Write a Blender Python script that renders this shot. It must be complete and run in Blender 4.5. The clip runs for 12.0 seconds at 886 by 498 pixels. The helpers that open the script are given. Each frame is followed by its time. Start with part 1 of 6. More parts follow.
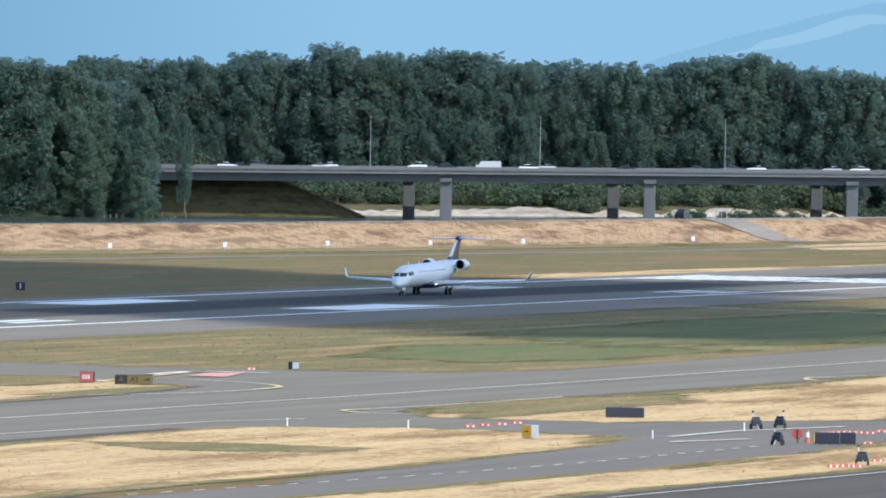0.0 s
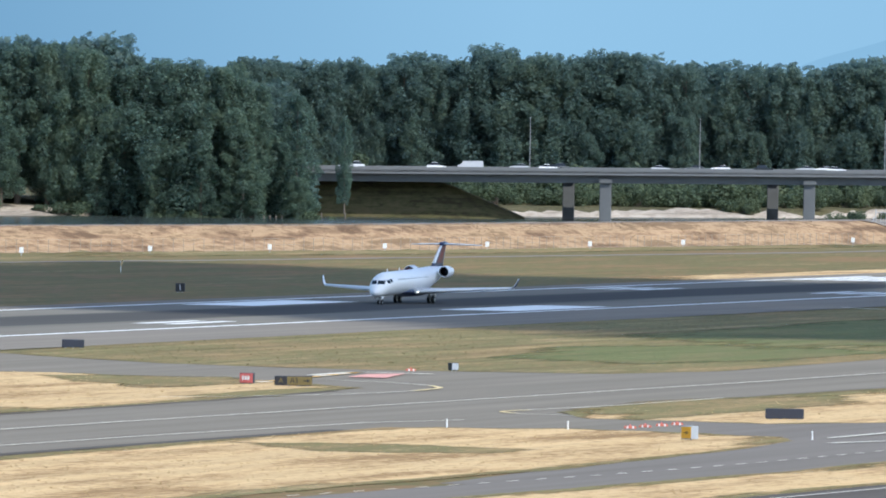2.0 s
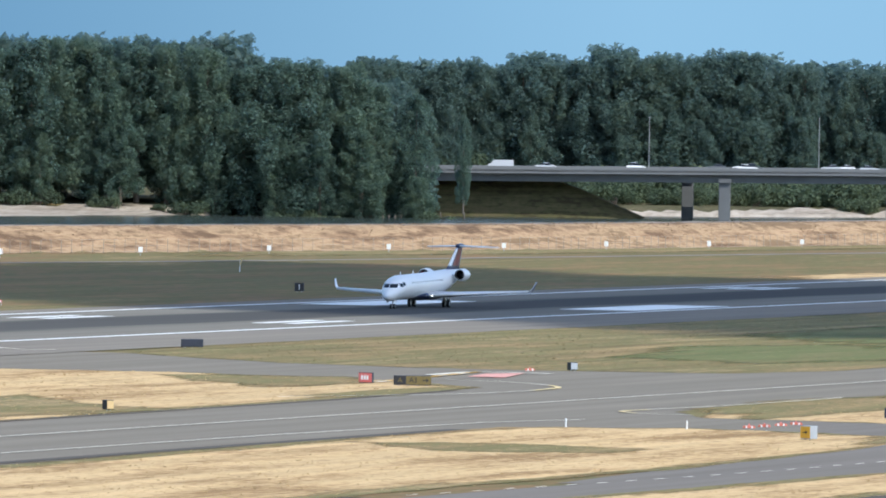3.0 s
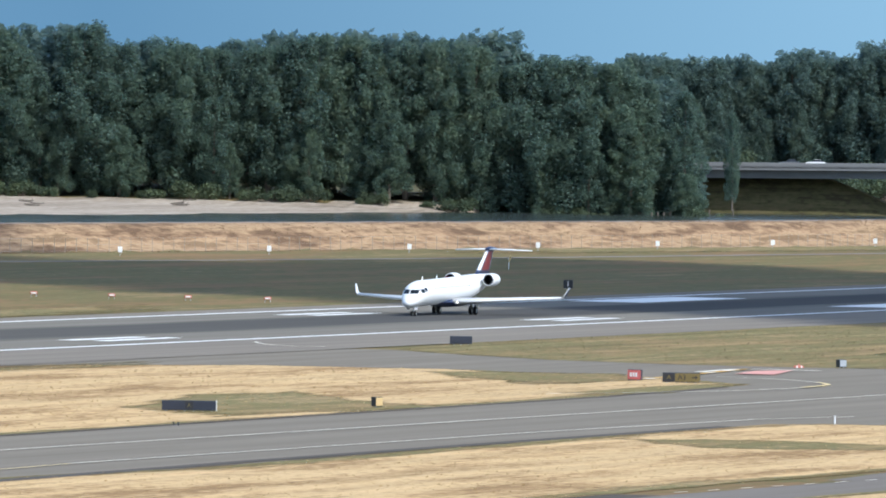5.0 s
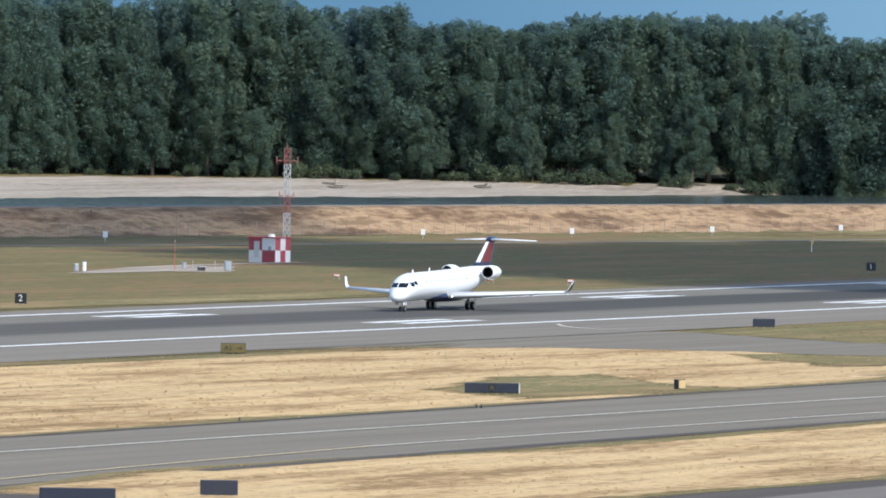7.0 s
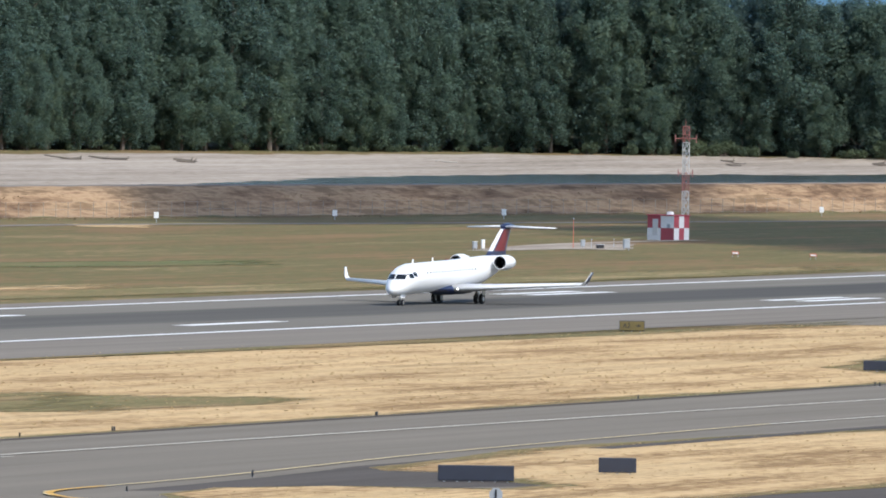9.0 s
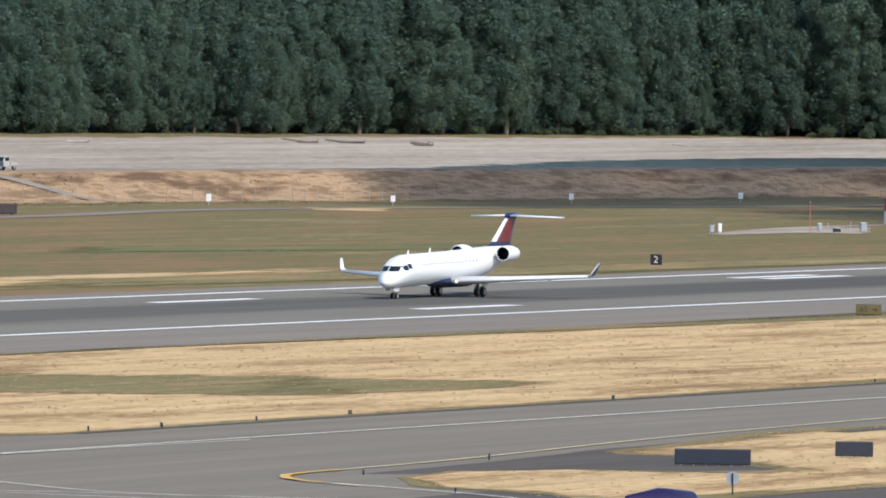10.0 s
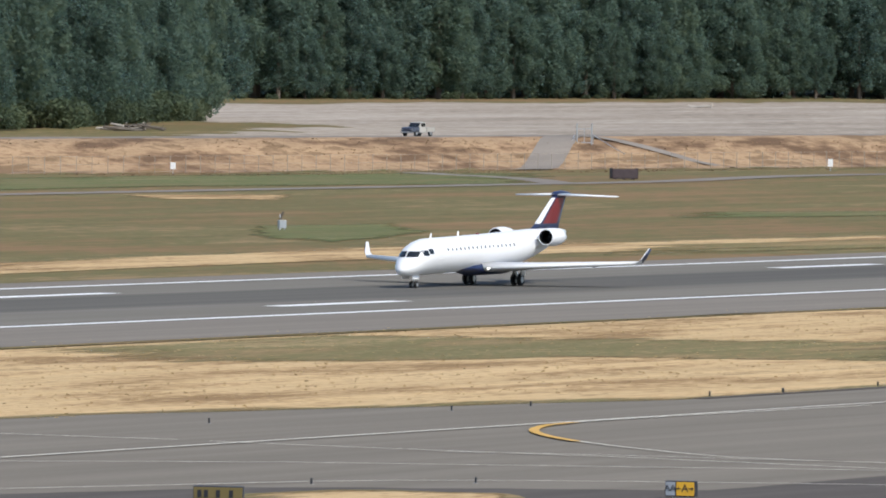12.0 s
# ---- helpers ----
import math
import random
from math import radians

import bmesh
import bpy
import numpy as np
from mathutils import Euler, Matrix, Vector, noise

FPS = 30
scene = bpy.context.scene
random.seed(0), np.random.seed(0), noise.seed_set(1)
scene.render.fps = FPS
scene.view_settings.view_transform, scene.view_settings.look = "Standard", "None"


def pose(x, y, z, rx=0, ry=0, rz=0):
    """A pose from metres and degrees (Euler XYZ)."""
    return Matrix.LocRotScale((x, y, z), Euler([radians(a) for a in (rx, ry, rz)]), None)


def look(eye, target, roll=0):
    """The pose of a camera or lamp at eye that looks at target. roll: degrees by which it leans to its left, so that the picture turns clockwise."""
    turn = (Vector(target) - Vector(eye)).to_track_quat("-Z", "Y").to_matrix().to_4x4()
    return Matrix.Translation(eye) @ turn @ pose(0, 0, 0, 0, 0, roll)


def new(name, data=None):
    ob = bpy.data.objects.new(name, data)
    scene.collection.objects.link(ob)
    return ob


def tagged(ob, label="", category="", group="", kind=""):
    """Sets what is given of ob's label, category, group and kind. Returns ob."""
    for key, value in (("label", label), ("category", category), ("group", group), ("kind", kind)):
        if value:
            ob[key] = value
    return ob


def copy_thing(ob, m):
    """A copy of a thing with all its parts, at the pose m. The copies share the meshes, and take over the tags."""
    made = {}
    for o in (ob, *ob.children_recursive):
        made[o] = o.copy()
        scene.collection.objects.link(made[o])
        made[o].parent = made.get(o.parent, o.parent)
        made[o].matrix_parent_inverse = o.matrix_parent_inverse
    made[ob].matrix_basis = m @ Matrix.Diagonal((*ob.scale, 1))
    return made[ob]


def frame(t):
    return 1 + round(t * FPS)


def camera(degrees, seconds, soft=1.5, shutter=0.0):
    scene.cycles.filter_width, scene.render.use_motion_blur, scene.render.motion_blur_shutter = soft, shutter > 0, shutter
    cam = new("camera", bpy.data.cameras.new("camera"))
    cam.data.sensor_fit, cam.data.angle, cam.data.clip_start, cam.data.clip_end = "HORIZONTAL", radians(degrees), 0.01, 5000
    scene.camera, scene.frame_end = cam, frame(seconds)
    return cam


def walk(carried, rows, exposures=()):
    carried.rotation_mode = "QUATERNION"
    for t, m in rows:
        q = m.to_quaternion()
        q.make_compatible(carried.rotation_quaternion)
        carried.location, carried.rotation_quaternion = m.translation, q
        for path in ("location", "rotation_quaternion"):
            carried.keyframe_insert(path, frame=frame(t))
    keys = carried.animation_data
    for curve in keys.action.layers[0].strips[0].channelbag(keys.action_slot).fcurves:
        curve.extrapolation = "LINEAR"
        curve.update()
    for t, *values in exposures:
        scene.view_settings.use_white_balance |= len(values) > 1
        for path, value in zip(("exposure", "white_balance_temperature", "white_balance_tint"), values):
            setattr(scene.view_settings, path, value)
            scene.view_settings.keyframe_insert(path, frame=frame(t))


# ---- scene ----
# One tripod pan along a runway, through a long lens. X runs along the runway towards its threshold, Y across it, away from the camera.
EYE = (-1775.5, -396.6, 24.03)
ROLL = -0.901
PAN = [  # seconds, heading from +X, tilt
    (0.0, 14.479, -0.655),
    (0.5, 14.621, -0.656),
    (1.0, 14.784, -0.656),
    (1.5, 14.974, -0.657),
    (2.0, 15.194, -0.661),
    (2.5, 15.448, -0.665),
    (3.0, 15.727, -0.671),
    (5.0, 16.931, -0.703),
    (5.5, 17.233, -0.722),
    (6.0, 17.554, -0.747),
    (6.5, 17.904, -0.773),
    (8.5, 19.597, -0.899),
    (9.0, 20.072, -0.930),
    (9.5, 20.571, -0.968),
    (10.0, 21.132, -1.020),
    (10.5, 21.769, -1.070),
    (11.0, 22.471, -1.126),
    (11.5, 23.187, -1.177),
    (12.0, 23.915, -1.219),
]
cam = camera(3.9651, 12.0, soft=1.85)
walk(cam, [(t, pose(*EYE, 90 + tilt, ROLL, heading - 90)) for t, heading, tilt in PAN],
     exposures=[(0.0, 0.58, 6000, 6), (3.0, 0.58, 6050, 6), (6.5, 0.48, 6150, 7), (9.5, 0.34, 6350, 9), (12.0, 0.21, 6450, 9)])

# ---- world, sun, clouds' light ----
SUN_EL, SUN_AZ = radians(47), radians(-114)  # height, and direction in the plan from +X
TO_SUN = Vector((math.cos(SUN_AZ) * math.cos(SUN_EL), math.sin(SUN_AZ) * math.cos(SUN_EL), math.sin(SUN_EL)))
world = bpy.data.worlds.new("sky")
scene.world = world
world.use_nodes = True
wn = world.node_tree.nodes
sky = wn.new("ShaderNodeTexSky")
sky.sky_type, sky.sun_disc = "NISHITA", False
sky.sun_elevation, sky.sun_rotation = SUN_EL, radians(90) - SUN_AZ
sky.air_density, sky.dust_density, sky.ozone_density = 1.0, 1.3, 3.0
world.node_tree.links.new(sky.outputs[0], wn["Background"].inputs[0])
wn["Background"].inputs[1].default_value = 0.15
sun = new("sun", bpy.data.lights.new("sun", "SUN"))
sun.data.energy, sun.data.angle, sun.data.color = 3.15, radians(0.5), (1.0, 0.935, 0.835)
sun.matrix_world = look(TO_SUN * 900, (0, 0, 0))


# ---- materials ----
def material(name, rough=0.8, metal=0.0):
    m = bpy.data.materials.new(name)
    m.use_nodes = True
    b = m.node_tree.nodes["Principled BSDF"]
    b.inputs["Roughness"].default_value, b.inputs["Metallic"].default_value = rough, metal
    return m, m.node_tree.nodes, m.node_tree.links, b


def paint(name, colour, rough=0.5, metal=0.0, vary=0.12, size=1.5, bump=0.0):
    """A coat of one colour with faint blotches of wear."""
    m, n, l, b = material(name, rough, metal)
    co, tex, mix = n.new("ShaderNodeTexCoord"), n.new("ShaderNodeTexNoise"), n.new("ShaderNodeMix")
    tex.inputs["Scale"].default_value, tex.inputs["Detail"].default_value = size, 6
    mix.data_type = "RGBA"
    mix.inputs["A"].default_value = (*[c * (1 - vary) for c in colour], 1)
    mix.inputs["B"].default_value = (*[min(1, c * (1 + vary)) for c in colour], 1)
    l.new(co.outputs["Object"], tex.inputs["Vector"])
    l.new(tex.outputs["Fac"], mix.inputs["Factor"])
    l.new(mix.outputs["Result"], b.inputs["Base Color"])
    if bump:
        bp = n.new("ShaderNodeBump")
        bp.inputs["Strength"].default_value, bp.inputs["Distance"].default_value = bump, 0.1
        l.new(tex.outputs["Fac"], bp.inputs["Height"])
        l.new(bp.outputs["Normal"], b.inputs["Normal"])
    return m


def grass(name, stops, stretch=(0.05, 0.16, 1), fine=(0.5, 1.3, 1), bump=0.6, far_mix=0.5, streak=0.15, ragged=False):
    """Mown grass: broad streaks along the runway over fine tufts. stops: colours from bare to lush."""
    m, n, l, b = material(name, 0.95)
    b.inputs["Specular IOR Level"].default_value = 0.1
    co = n.new("ShaderNodeTexCoord")
    facs = []
    for scale, detail in ((stretch, 7), (fine, 8)):
        mp, tex = n.new("ShaderNodeMapping"), n.new("ShaderNodeTexNoise")
        mp.inputs["Scale"].default_value = scale
        tex.inputs["Scale"].default_value, tex.inputs["Detail"].default_value, tex.inputs["Roughness"].default_value = 1.0, detail, 0.62
        l.new(co.outputs["Object"], mp.inputs["Vector"])
        l.new(mp.outputs["Vector"], tex.inputs["Vector"])
        facs.append(tex)
    mix = n.new("ShaderNodeMix")
    mix.inputs["Factor"].default_value = far_mix
    l.new(facs[0].outputs["Fac"], mix.inputs["A"])
    l.new(facs[1].outputs["Fac"], mix.inputs["B"])
    ramp = n.new("ShaderNodeValToRGB")
    while len(ramp.color_ramp.elements) < len(stops):
        ramp.color_ramp.elements.new(0.5)
    for i, (at, colour) in enumerate(stops):
        ramp.color_ramp.elements[i].position, ramp.color_ramp.elements[i].color = 0.5 + (at - 0.5) * 0.55, (*colour, 1)
    l.new(mix.outputs["Result"], ramp.inputs["Fac"])
    # mowing swathes and wheel tracks along the runway
    swathe, smap, tone, mul = n.new("ShaderNodeTexNoise"), n.new("ShaderNodeMapping"), n.new("ShaderNodeMapRange"), n.new("ShaderNodeMix")
    smap.inputs["Scale"].default_value, smap.inputs["Rotation"].default_value = (0.007, 0.33, 1), (0, 0, radians(1.5))
    swathe.inputs["Scale"].default_value, swathe.inputs["Detail"].default_value, swathe.inputs["Roughness"].default_value = 1.0, 6, 0.7
    tone.inputs["From Min"].default_value, tone.inputs["From Max"].default_value = 0.36, 0.62
    tone.inputs["To Min"].default_value, tone.inputs["To Max"].default_value = 1 - streak, 1 + 0.35 * streak
    mul.data_type, mul.blend_type = "RGBA", "MULTIPLY"
    mul.inputs["Factor"].default_value = 1.0
    l.new(co.outputs["Object"], smap.inputs["Vector"])
    l.new(smap.outputs["Vector"], swathe.inputs["Vector"])
    l.new(swathe.outputs["Fac"], tone.inputs["Value"])
    l.new(ramp.outputs["Color"], mul.inputs["A"])
    l.new(tone.outputs["Result"], mul.inputs["B"])
    l.new(mul.outputs["Result"], b.inputs["Base Color"])
    if ragged:  # a patch that thins out in tufts towards its edge
        cover, tuft, fmap, edge = n.new("ShaderNodeAttribute"), n.new("ShaderNodeTexNoise"), n.new("ShaderNodeMapping"), n.new("ShaderNodeMath")
        cover.attribute_name = "cover"
        fmap.inputs["Scale"].default_value = (0.035, 0.3, 1)
        tuft.inputs["Scale"].default_value, tuft.inputs["Detail"].default_value, tuft.inputs["Roughness"].default_value = 1.0, 9, 0.75
        edge.operation = "MULTIPLY_ADD"
        edge.inputs[1].default_value = 2.4
        step, clear, both = n.new("ShaderNodeMapRange"), n.new("ShaderNodeBsdfTransparent"), n.new("ShaderNodeMixShader")
        step.inputs["From Min"].default_value, step.inputs["From Max"].default_value = 1.25, 1.7
        l.new(co.outputs["Object"], fmap.inputs["Vector"])
        l.new(fmap.outputs["Vector"], tuft.inputs["Vector"])
        l.new(tuft.outputs["Fac"], edge.inputs[0])
        l.new(cover.outputs["Fac"], edge.inputs[2])
        l.new(edge.outputs[0], step.inputs["Value"])
        l.new(step.outputs["Result"], both.inputs[0])
        l.new(clear.outputs[0], both.inputs[1])
        l.new(b.outputs[0], both.inputs[2])
        l.new(both.outputs[0], n["Material Output"].inputs["Surface"])
    bp = n.new("ShaderNodeBump")
    bp.inputs["Strength"].default_value, bp.inputs["Distance"].default_value = bump, 0.15
    l.new(facs[1].outputs["Fac"], bp.inputs["Height"])
    l.new(bp.outputs["Normal"], b.inputs["Normal"])
    return m


def asphalt(name, light, dark, rubber=0.0, middle=0.0, width=8.0):
    """Weathered paving with seams along its length; rubber: how black the tyre deposits make the middle strip."""
    m, n, l, b = material(name, 1.0)
    b.inputs["Specular IOR Level"].default_value = 0.03
    co = n.new("ShaderNodeTexCoord")
    ramp, mp, tex, fine = n.new("ShaderNodeValToRGB"), n.new("ShaderNodeMapping"), n.new("ShaderNodeTexNoise"), n.new("ShaderNodeTexNoise")
    mp.inputs["Scale"].default_value = (0.012, 0.35, 1)
    tex.inputs["Scale"].default_value, tex.inputs["Detail"].default_value = 1.0, 8
    fine.inputs["Scale"].default_value, fine.inputs["Detail"].default_value = 3.0, 6
    ramp.color_ramp.elements[0].position, ramp.color_ramp.elements[0].color = 0.3, (*dark, 1)
    ramp.color_ramp.elements[1].position, ramp.color_ramp.elements[1].color = 0.7, (*light, 1)
    l.new(co.outputs["Object"], mp.inputs["Vector"])
    l.new(mp.outputs["Vector"], tex.inputs["Vector"])
    l.new(co.outputs["Object"], fine.inputs["Vector"])
    add = n.new("ShaderNodeMix")
    add.inputs["Factor"].default_value = 0.3
    l.new(tex.outputs["Fac"], add.inputs["A"])
    l.new(fine.outputs["Fac"], add.inputs["B"])
    l.new(add.outputs["Result"], ramp.inputs["Fac"])
    out = ramp.outputs["Color"]
    if rubber:
        sep, dist, near = n.new("ShaderNodeSeparateXYZ"), n.new("ShaderNodeMath"), n.new("ShaderNodeMapRange")
        l.new(co.outputs["Object"], sep.inputs["Vector"])
        dist.operation = "SUBTRACT"
        l.new(sep.outputs["Y"], dist.inputs[0])
        dist.inputs[1].default_value = middle
        size = n.new("ShaderNodeMath")
        size.operation = "ABSOLUTE"
        l.new(dist.outputs[0], size.inputs[0])
        wob = n.new("ShaderNodeMath")
        wob.operation = "MULTIPLY_ADD"
        l.new(tex.outputs["Fac"], wob.inputs[0])
        wob.inputs[1].default_value = 5.0
        l.new(size.outputs[0], wob.inputs[2])
        near.inputs["From Min"].default_value, near.inputs["From Max"].default_value = width + 5.5, width
        near.inputs["To Min"].default_value, near.inputs["To Max"].default_value = 0.0, rubber
        near.interpolation_type = "SMOOTHSTEP"
        l.new(wob.outputs[0], near.inputs["Value"])
        black = n.new("ShaderNodeMix")
        black.data_type = "RGBA"
        black.inputs["B"].default_value = (0.035, 0.038, 0.045, 1)
        zone, share = n.new("ShaderNodeMapRange"), n.new("ShaderNodeMath")
        zone.inputs["From Min"].default_value, zone.inputs["From Max"].default_value = -900, -420
        zone.inputs["To Min"].default_value, zone.inputs["To Max"].default_value = 0.55, 1.0
        share.operation = "MULTIPLY"
        l.new(sep.outputs["X"], zone.inputs["Value"])
        l.new(near.outputs["Result"], share.inputs[0])
        l.new(zone.outputs["Result"], share.inputs[1])
        l.new(share.outputs[0], black.inputs["Factor"])
        l.new(out, black.inputs["A"])
        out = black.outputs["Result"]
    l.new(out, b.inputs["Base Color"])
    bp = n.new("ShaderNodeBump")
    bp.inputs["Strength"].default_value, bp.inputs["Distance"].default_value = 0.25, 0.01
    l.new(fine.outputs["Fac"], bp.inputs["Height"])
    l.new(bp.outputs["Normal"], b.inputs["Normal"])
    return m


def foliage(name, dark, mid, light, size=0.35, gloss=0.15, thinness=0.4, gaps=0.0):
    """Leaves: colour varies from clump to clump and from tree to tree."""
    m, n, l, b = material(name, 0.65)
    b.inputs["Specular IOR Level"].default_value = gloss
    geo, info, co, tex, ramp = n.new("ShaderNodeNewGeometry"), n.new("ShaderNodeObjectInfo"), n.new("ShaderNodeTexCoord"), n.new("ShaderNodeTexNoise"), n.new("ShaderNodeValToRGB")
    tex.inputs["Scale"].default_value, tex.inputs["Detail"].default_value = size, 3
    l.new(co.outputs["Object"], tex.inputs["Vector"])
    a, c = n.new("ShaderNodeMath"), n.new("ShaderNodeMath")
    a.operation = c.operation = "MULTIPLY_ADD"
    l.new(geo.outputs["Random Per Island"], a.inputs[0])
    a.inputs[1].default_value = 0.15
    l.new(tex.outputs["Fac"], a.inputs[2])
    l.new(info.outputs["Random"], c.inputs[0])
    c.inputs[1].default_value = 0.3
    l.new(a.outputs[0], c.inputs[2])
    e = ramp.color_ramp.elements
    e.new(0.5)
    for i, (at, col) in enumerate(((0.45, dark), (0.8, mid), (1.1, light))):
        e[i].position, e[i].color = min(at, 1), (*col, 1)
    l.new(c.outputs[0], ramp.inputs["Fac"])
    l.new(ramp.outputs["Color"], b.inputs["Base Color"])
    thin, both = n.new("ShaderNodeBsdfTranslucent"), n.new("ShaderNodeMixShader")
    both.inputs[0].default_value = thinness
    l.new(ramp.outputs["Color"], thin.inputs["Color"])
    l.new(b.outputs[0], both.inputs[1])
    l.new(thin.outputs[0], both.inputs[2])
    out = both.outputs[0]
    if gaps:  # light that passes between the leaves of a clump
        clear, open_mix = n.new("ShaderNodeBsdfTransparent"), n.new("ShaderNodeMixShader")
        open_mix.inputs[0].default_value = gaps
        l.new(out, open_mix.inputs[1])
        l.new(clear.outputs[0], open_mix.inputs[2])
        out = open_mix.outputs[0]
    l.new(out, n["Material Output"].inputs["Surface"])
    return m


DRY_STOPS = [(0.36, (0.29, 0.185, 0.09)), (0.44, (0.45, 0.305, 0.155)), (0.52, (0.565, 0.40, 0.21)), (0.60, (0.60, 0.43, 0.235)), (0.68, (0.39, 0.27, 0.135))]
OLIVE_STOPS = [(0.36, (0.30, 0.215, 0.11)), (0.46, (0.22, 0.17, 0.08)), (0.55, (0.165, 0.155, 0.068)), (0.66, (0.31, 0.23, 0.12))]
GREEN_STOPS = [(0.36, (0.19, 0.165, 0.078)), (0.48, (0.15, 0.15, 0.065)), (0.57, (0.12, 0.145, 0.056)), (0.68, (0.22, 0.185, 0.092))]
DRY = grass("dry_grass", DRY_STOPS, stretch=(0.022, 0.11, 1), far_mix=0.38)
OLIVE = grass("olive_grass", OLIVE_STOPS, stretch=(0.02, 0.09, 1), far_mix=0.4, streak=0.3)
DRY_PATCH = grass("dry_grass_patch", DRY_STOPS, stretch=(0.022, 0.11, 1), far_mix=0.38, ragged=True)
OLIVE_PATCH = grass("olive_grass_patch", OLIVE_STOPS, stretch=(0.02, 0.09, 1), far_mix=0.4, ragged=True)
GREEN_PATCH = grass("green_grass_patch", GREEN_STOPS, stretch=(0.02, 0.09, 1), far_mix=0.4, ragged=True)
FAR_GRASS = grass("far_grass", [(0.36, (0.235, 0.15, 0.078)), (0.45, (0.20, 0.145, 0.068)), (0.53, (0.145, 0.132, 0.058)), (0.60, (0.17, 0.146, 0.066)), (0.68, (0.27, 0.19, 0.098))], stretch=(0.012, 0.05, 1), fine=(0.2, 0.6, 1), far_mix=0.42, streak=0.17)
BANK_GRASS = grass("bank_grass", [(0.34, (0.15, 0.095, 0.058)), (0.44, (0.27, 0.175, 0.105)), (0.55, (0.40, 0.275, 0.165)), (0.66, (0.22, 0.145, 0.085))], stretch=(0.03, 0.09, 0.5), fine=(0.25, 0.25, 1.2), bump=0.6, far_mix=0.35)
SAND = grass("sand", [(0.3, (0.25, 0.205, 0.16)), (0.5, (0.37, 0.315, 0.255)), (0.68, (0.45, 0.39, 0.325))], stretch=(0.006, 0.05, 1), fine=(0.3, 0.6, 1), streak=0.2)
FOREST_FLOOR = grass("forest_floor", [(0.35, (0.06, 0.05, 0.03)), (0.5, (0.09, 0.085, 0.04)), (0.65, (0.12, 0.10, 0.055))])
GRAVEL = asphalt("gravel", (0.27, 0.24, 0.21), (0.20, 0.178, 0.157))
RUNWAY = asphalt("runway_asphalt", (0.215, 0.20, 0.172), (0.165, 0.153, 0.132), rubber=0.72, middle=1.0, width=8.5)
SHOULDER = asphalt("shoulder_asphalt", (0.245, 0.219, 0.186), (0.185, 0.165, 0.142))
TAXI = asphalt("taxiway_asphalt", (0.23, 0.206, 0.171), (0.168, 0.15, 0.125))
ROAD = asphalt("road_asphalt", (0.205, 0.185, 0.165), (0.155, 0.14, 0.125))
DARK_TAR = asphalt("dark_tar", (0.13, 0.115, 0.105), (0.085, 0.077, 0.07))
WHITE_LINE = paint("white_line", (0.80, 0.80, 0.78), 0.7, vary=0.08, size=0.6)
FADED_LINE = paint("faded_line", (0.74, 0.70, 0.60), 0.8, vary=0.15, size=0.4)
PALE_YELLOW = paint("pale_yellow_line", (0.66, 0.52, 0.27), 0.75, vary=0.2, size=0.4)
YELLOW_LINE = paint("yellow_line", (0.62, 0.36, 0.07), 0.7, vary=0.15, size=0.5)
RED_PAINT = paint("red_paint", (0.62, 0.30, 0.25), 0.7, vary=0.2)
# Leaf colours lightened and blued for distance haze, the far ones most
HAZED_LEAVES = foliage("hazed_cottonwood_leaves", (0.10, 0.162, 0.138), (0.13, 0.198, 0.152), (0.165, 0.225, 0.15), gloss=0.4, thinness=0.6, gaps=0.32)
HAZED_LEAVES_FAR = foliage("hazed_far_leaves", (0.105, 0.168, 0.158), (0.13, 0.196, 0.165), (0.16, 0.22, 0.165), gloss=0.4, thinness=0.6, gaps=0.32)
SHRUB = foliage("willow_leaves", (0.07, 0.10, 0.065), (0.10, 0.135, 0.075), (0.14, 0.165, 0.09), gloss=0.3, gaps=0.2)
BARK = paint("bark", (0.13, 0.105, 0.085), 0.9, vary=0.3, size=2)
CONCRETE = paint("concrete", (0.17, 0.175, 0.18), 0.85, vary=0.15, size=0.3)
# a darker tone for girders, piers and pier caps
CONCRETE_DARK = paint("dark_concrete", (0.13, 0.135, 0.14), 0.85, vary=0.2, size=0.3)


# ---- building helpers ----
def quad_mesh(name, v, mat):
    """A mesh of loose four-cornered faces, each by four points in turn."""
    n, me = len(v), bpy.data.meshes.new(name)
    me.vertices.add(n)
    me.vertices.foreach_set("co", np.ascontiguousarray(v, dtype=np.float32).ravel())
    me.loops.add(n)
    me.loops.foreach_set("vertex_index", np.arange(n, dtype=np.int32))
    me.polygons.add(n // 4)
    me.polygons.foreach_set("loop_start", np.arange(0, n, 4, dtype=np.int32))
    me.update(calc_edges=True)
    me.validate()
    me.materials.append(mat)
    return me


def mesh_of(bm, name, *mats, smooth=False):
    me = bpy.data.meshes.new(name)
    bm.to_mesh(me)
    bm.free()
    for m in mats:
        me.materials.append(m)
    if smooth:
        me.shade_smooth()
    return me


def part(name, bm, mat, parent, label="", smooth=False, at=None):
    ob = new(name, mesh_of(bm, name, mat, smooth=smooth))
    ob.parent = parent
    if at is not None:
        ob.matrix_basis = at
    if label:
        tagged(ob, label)
    return ob


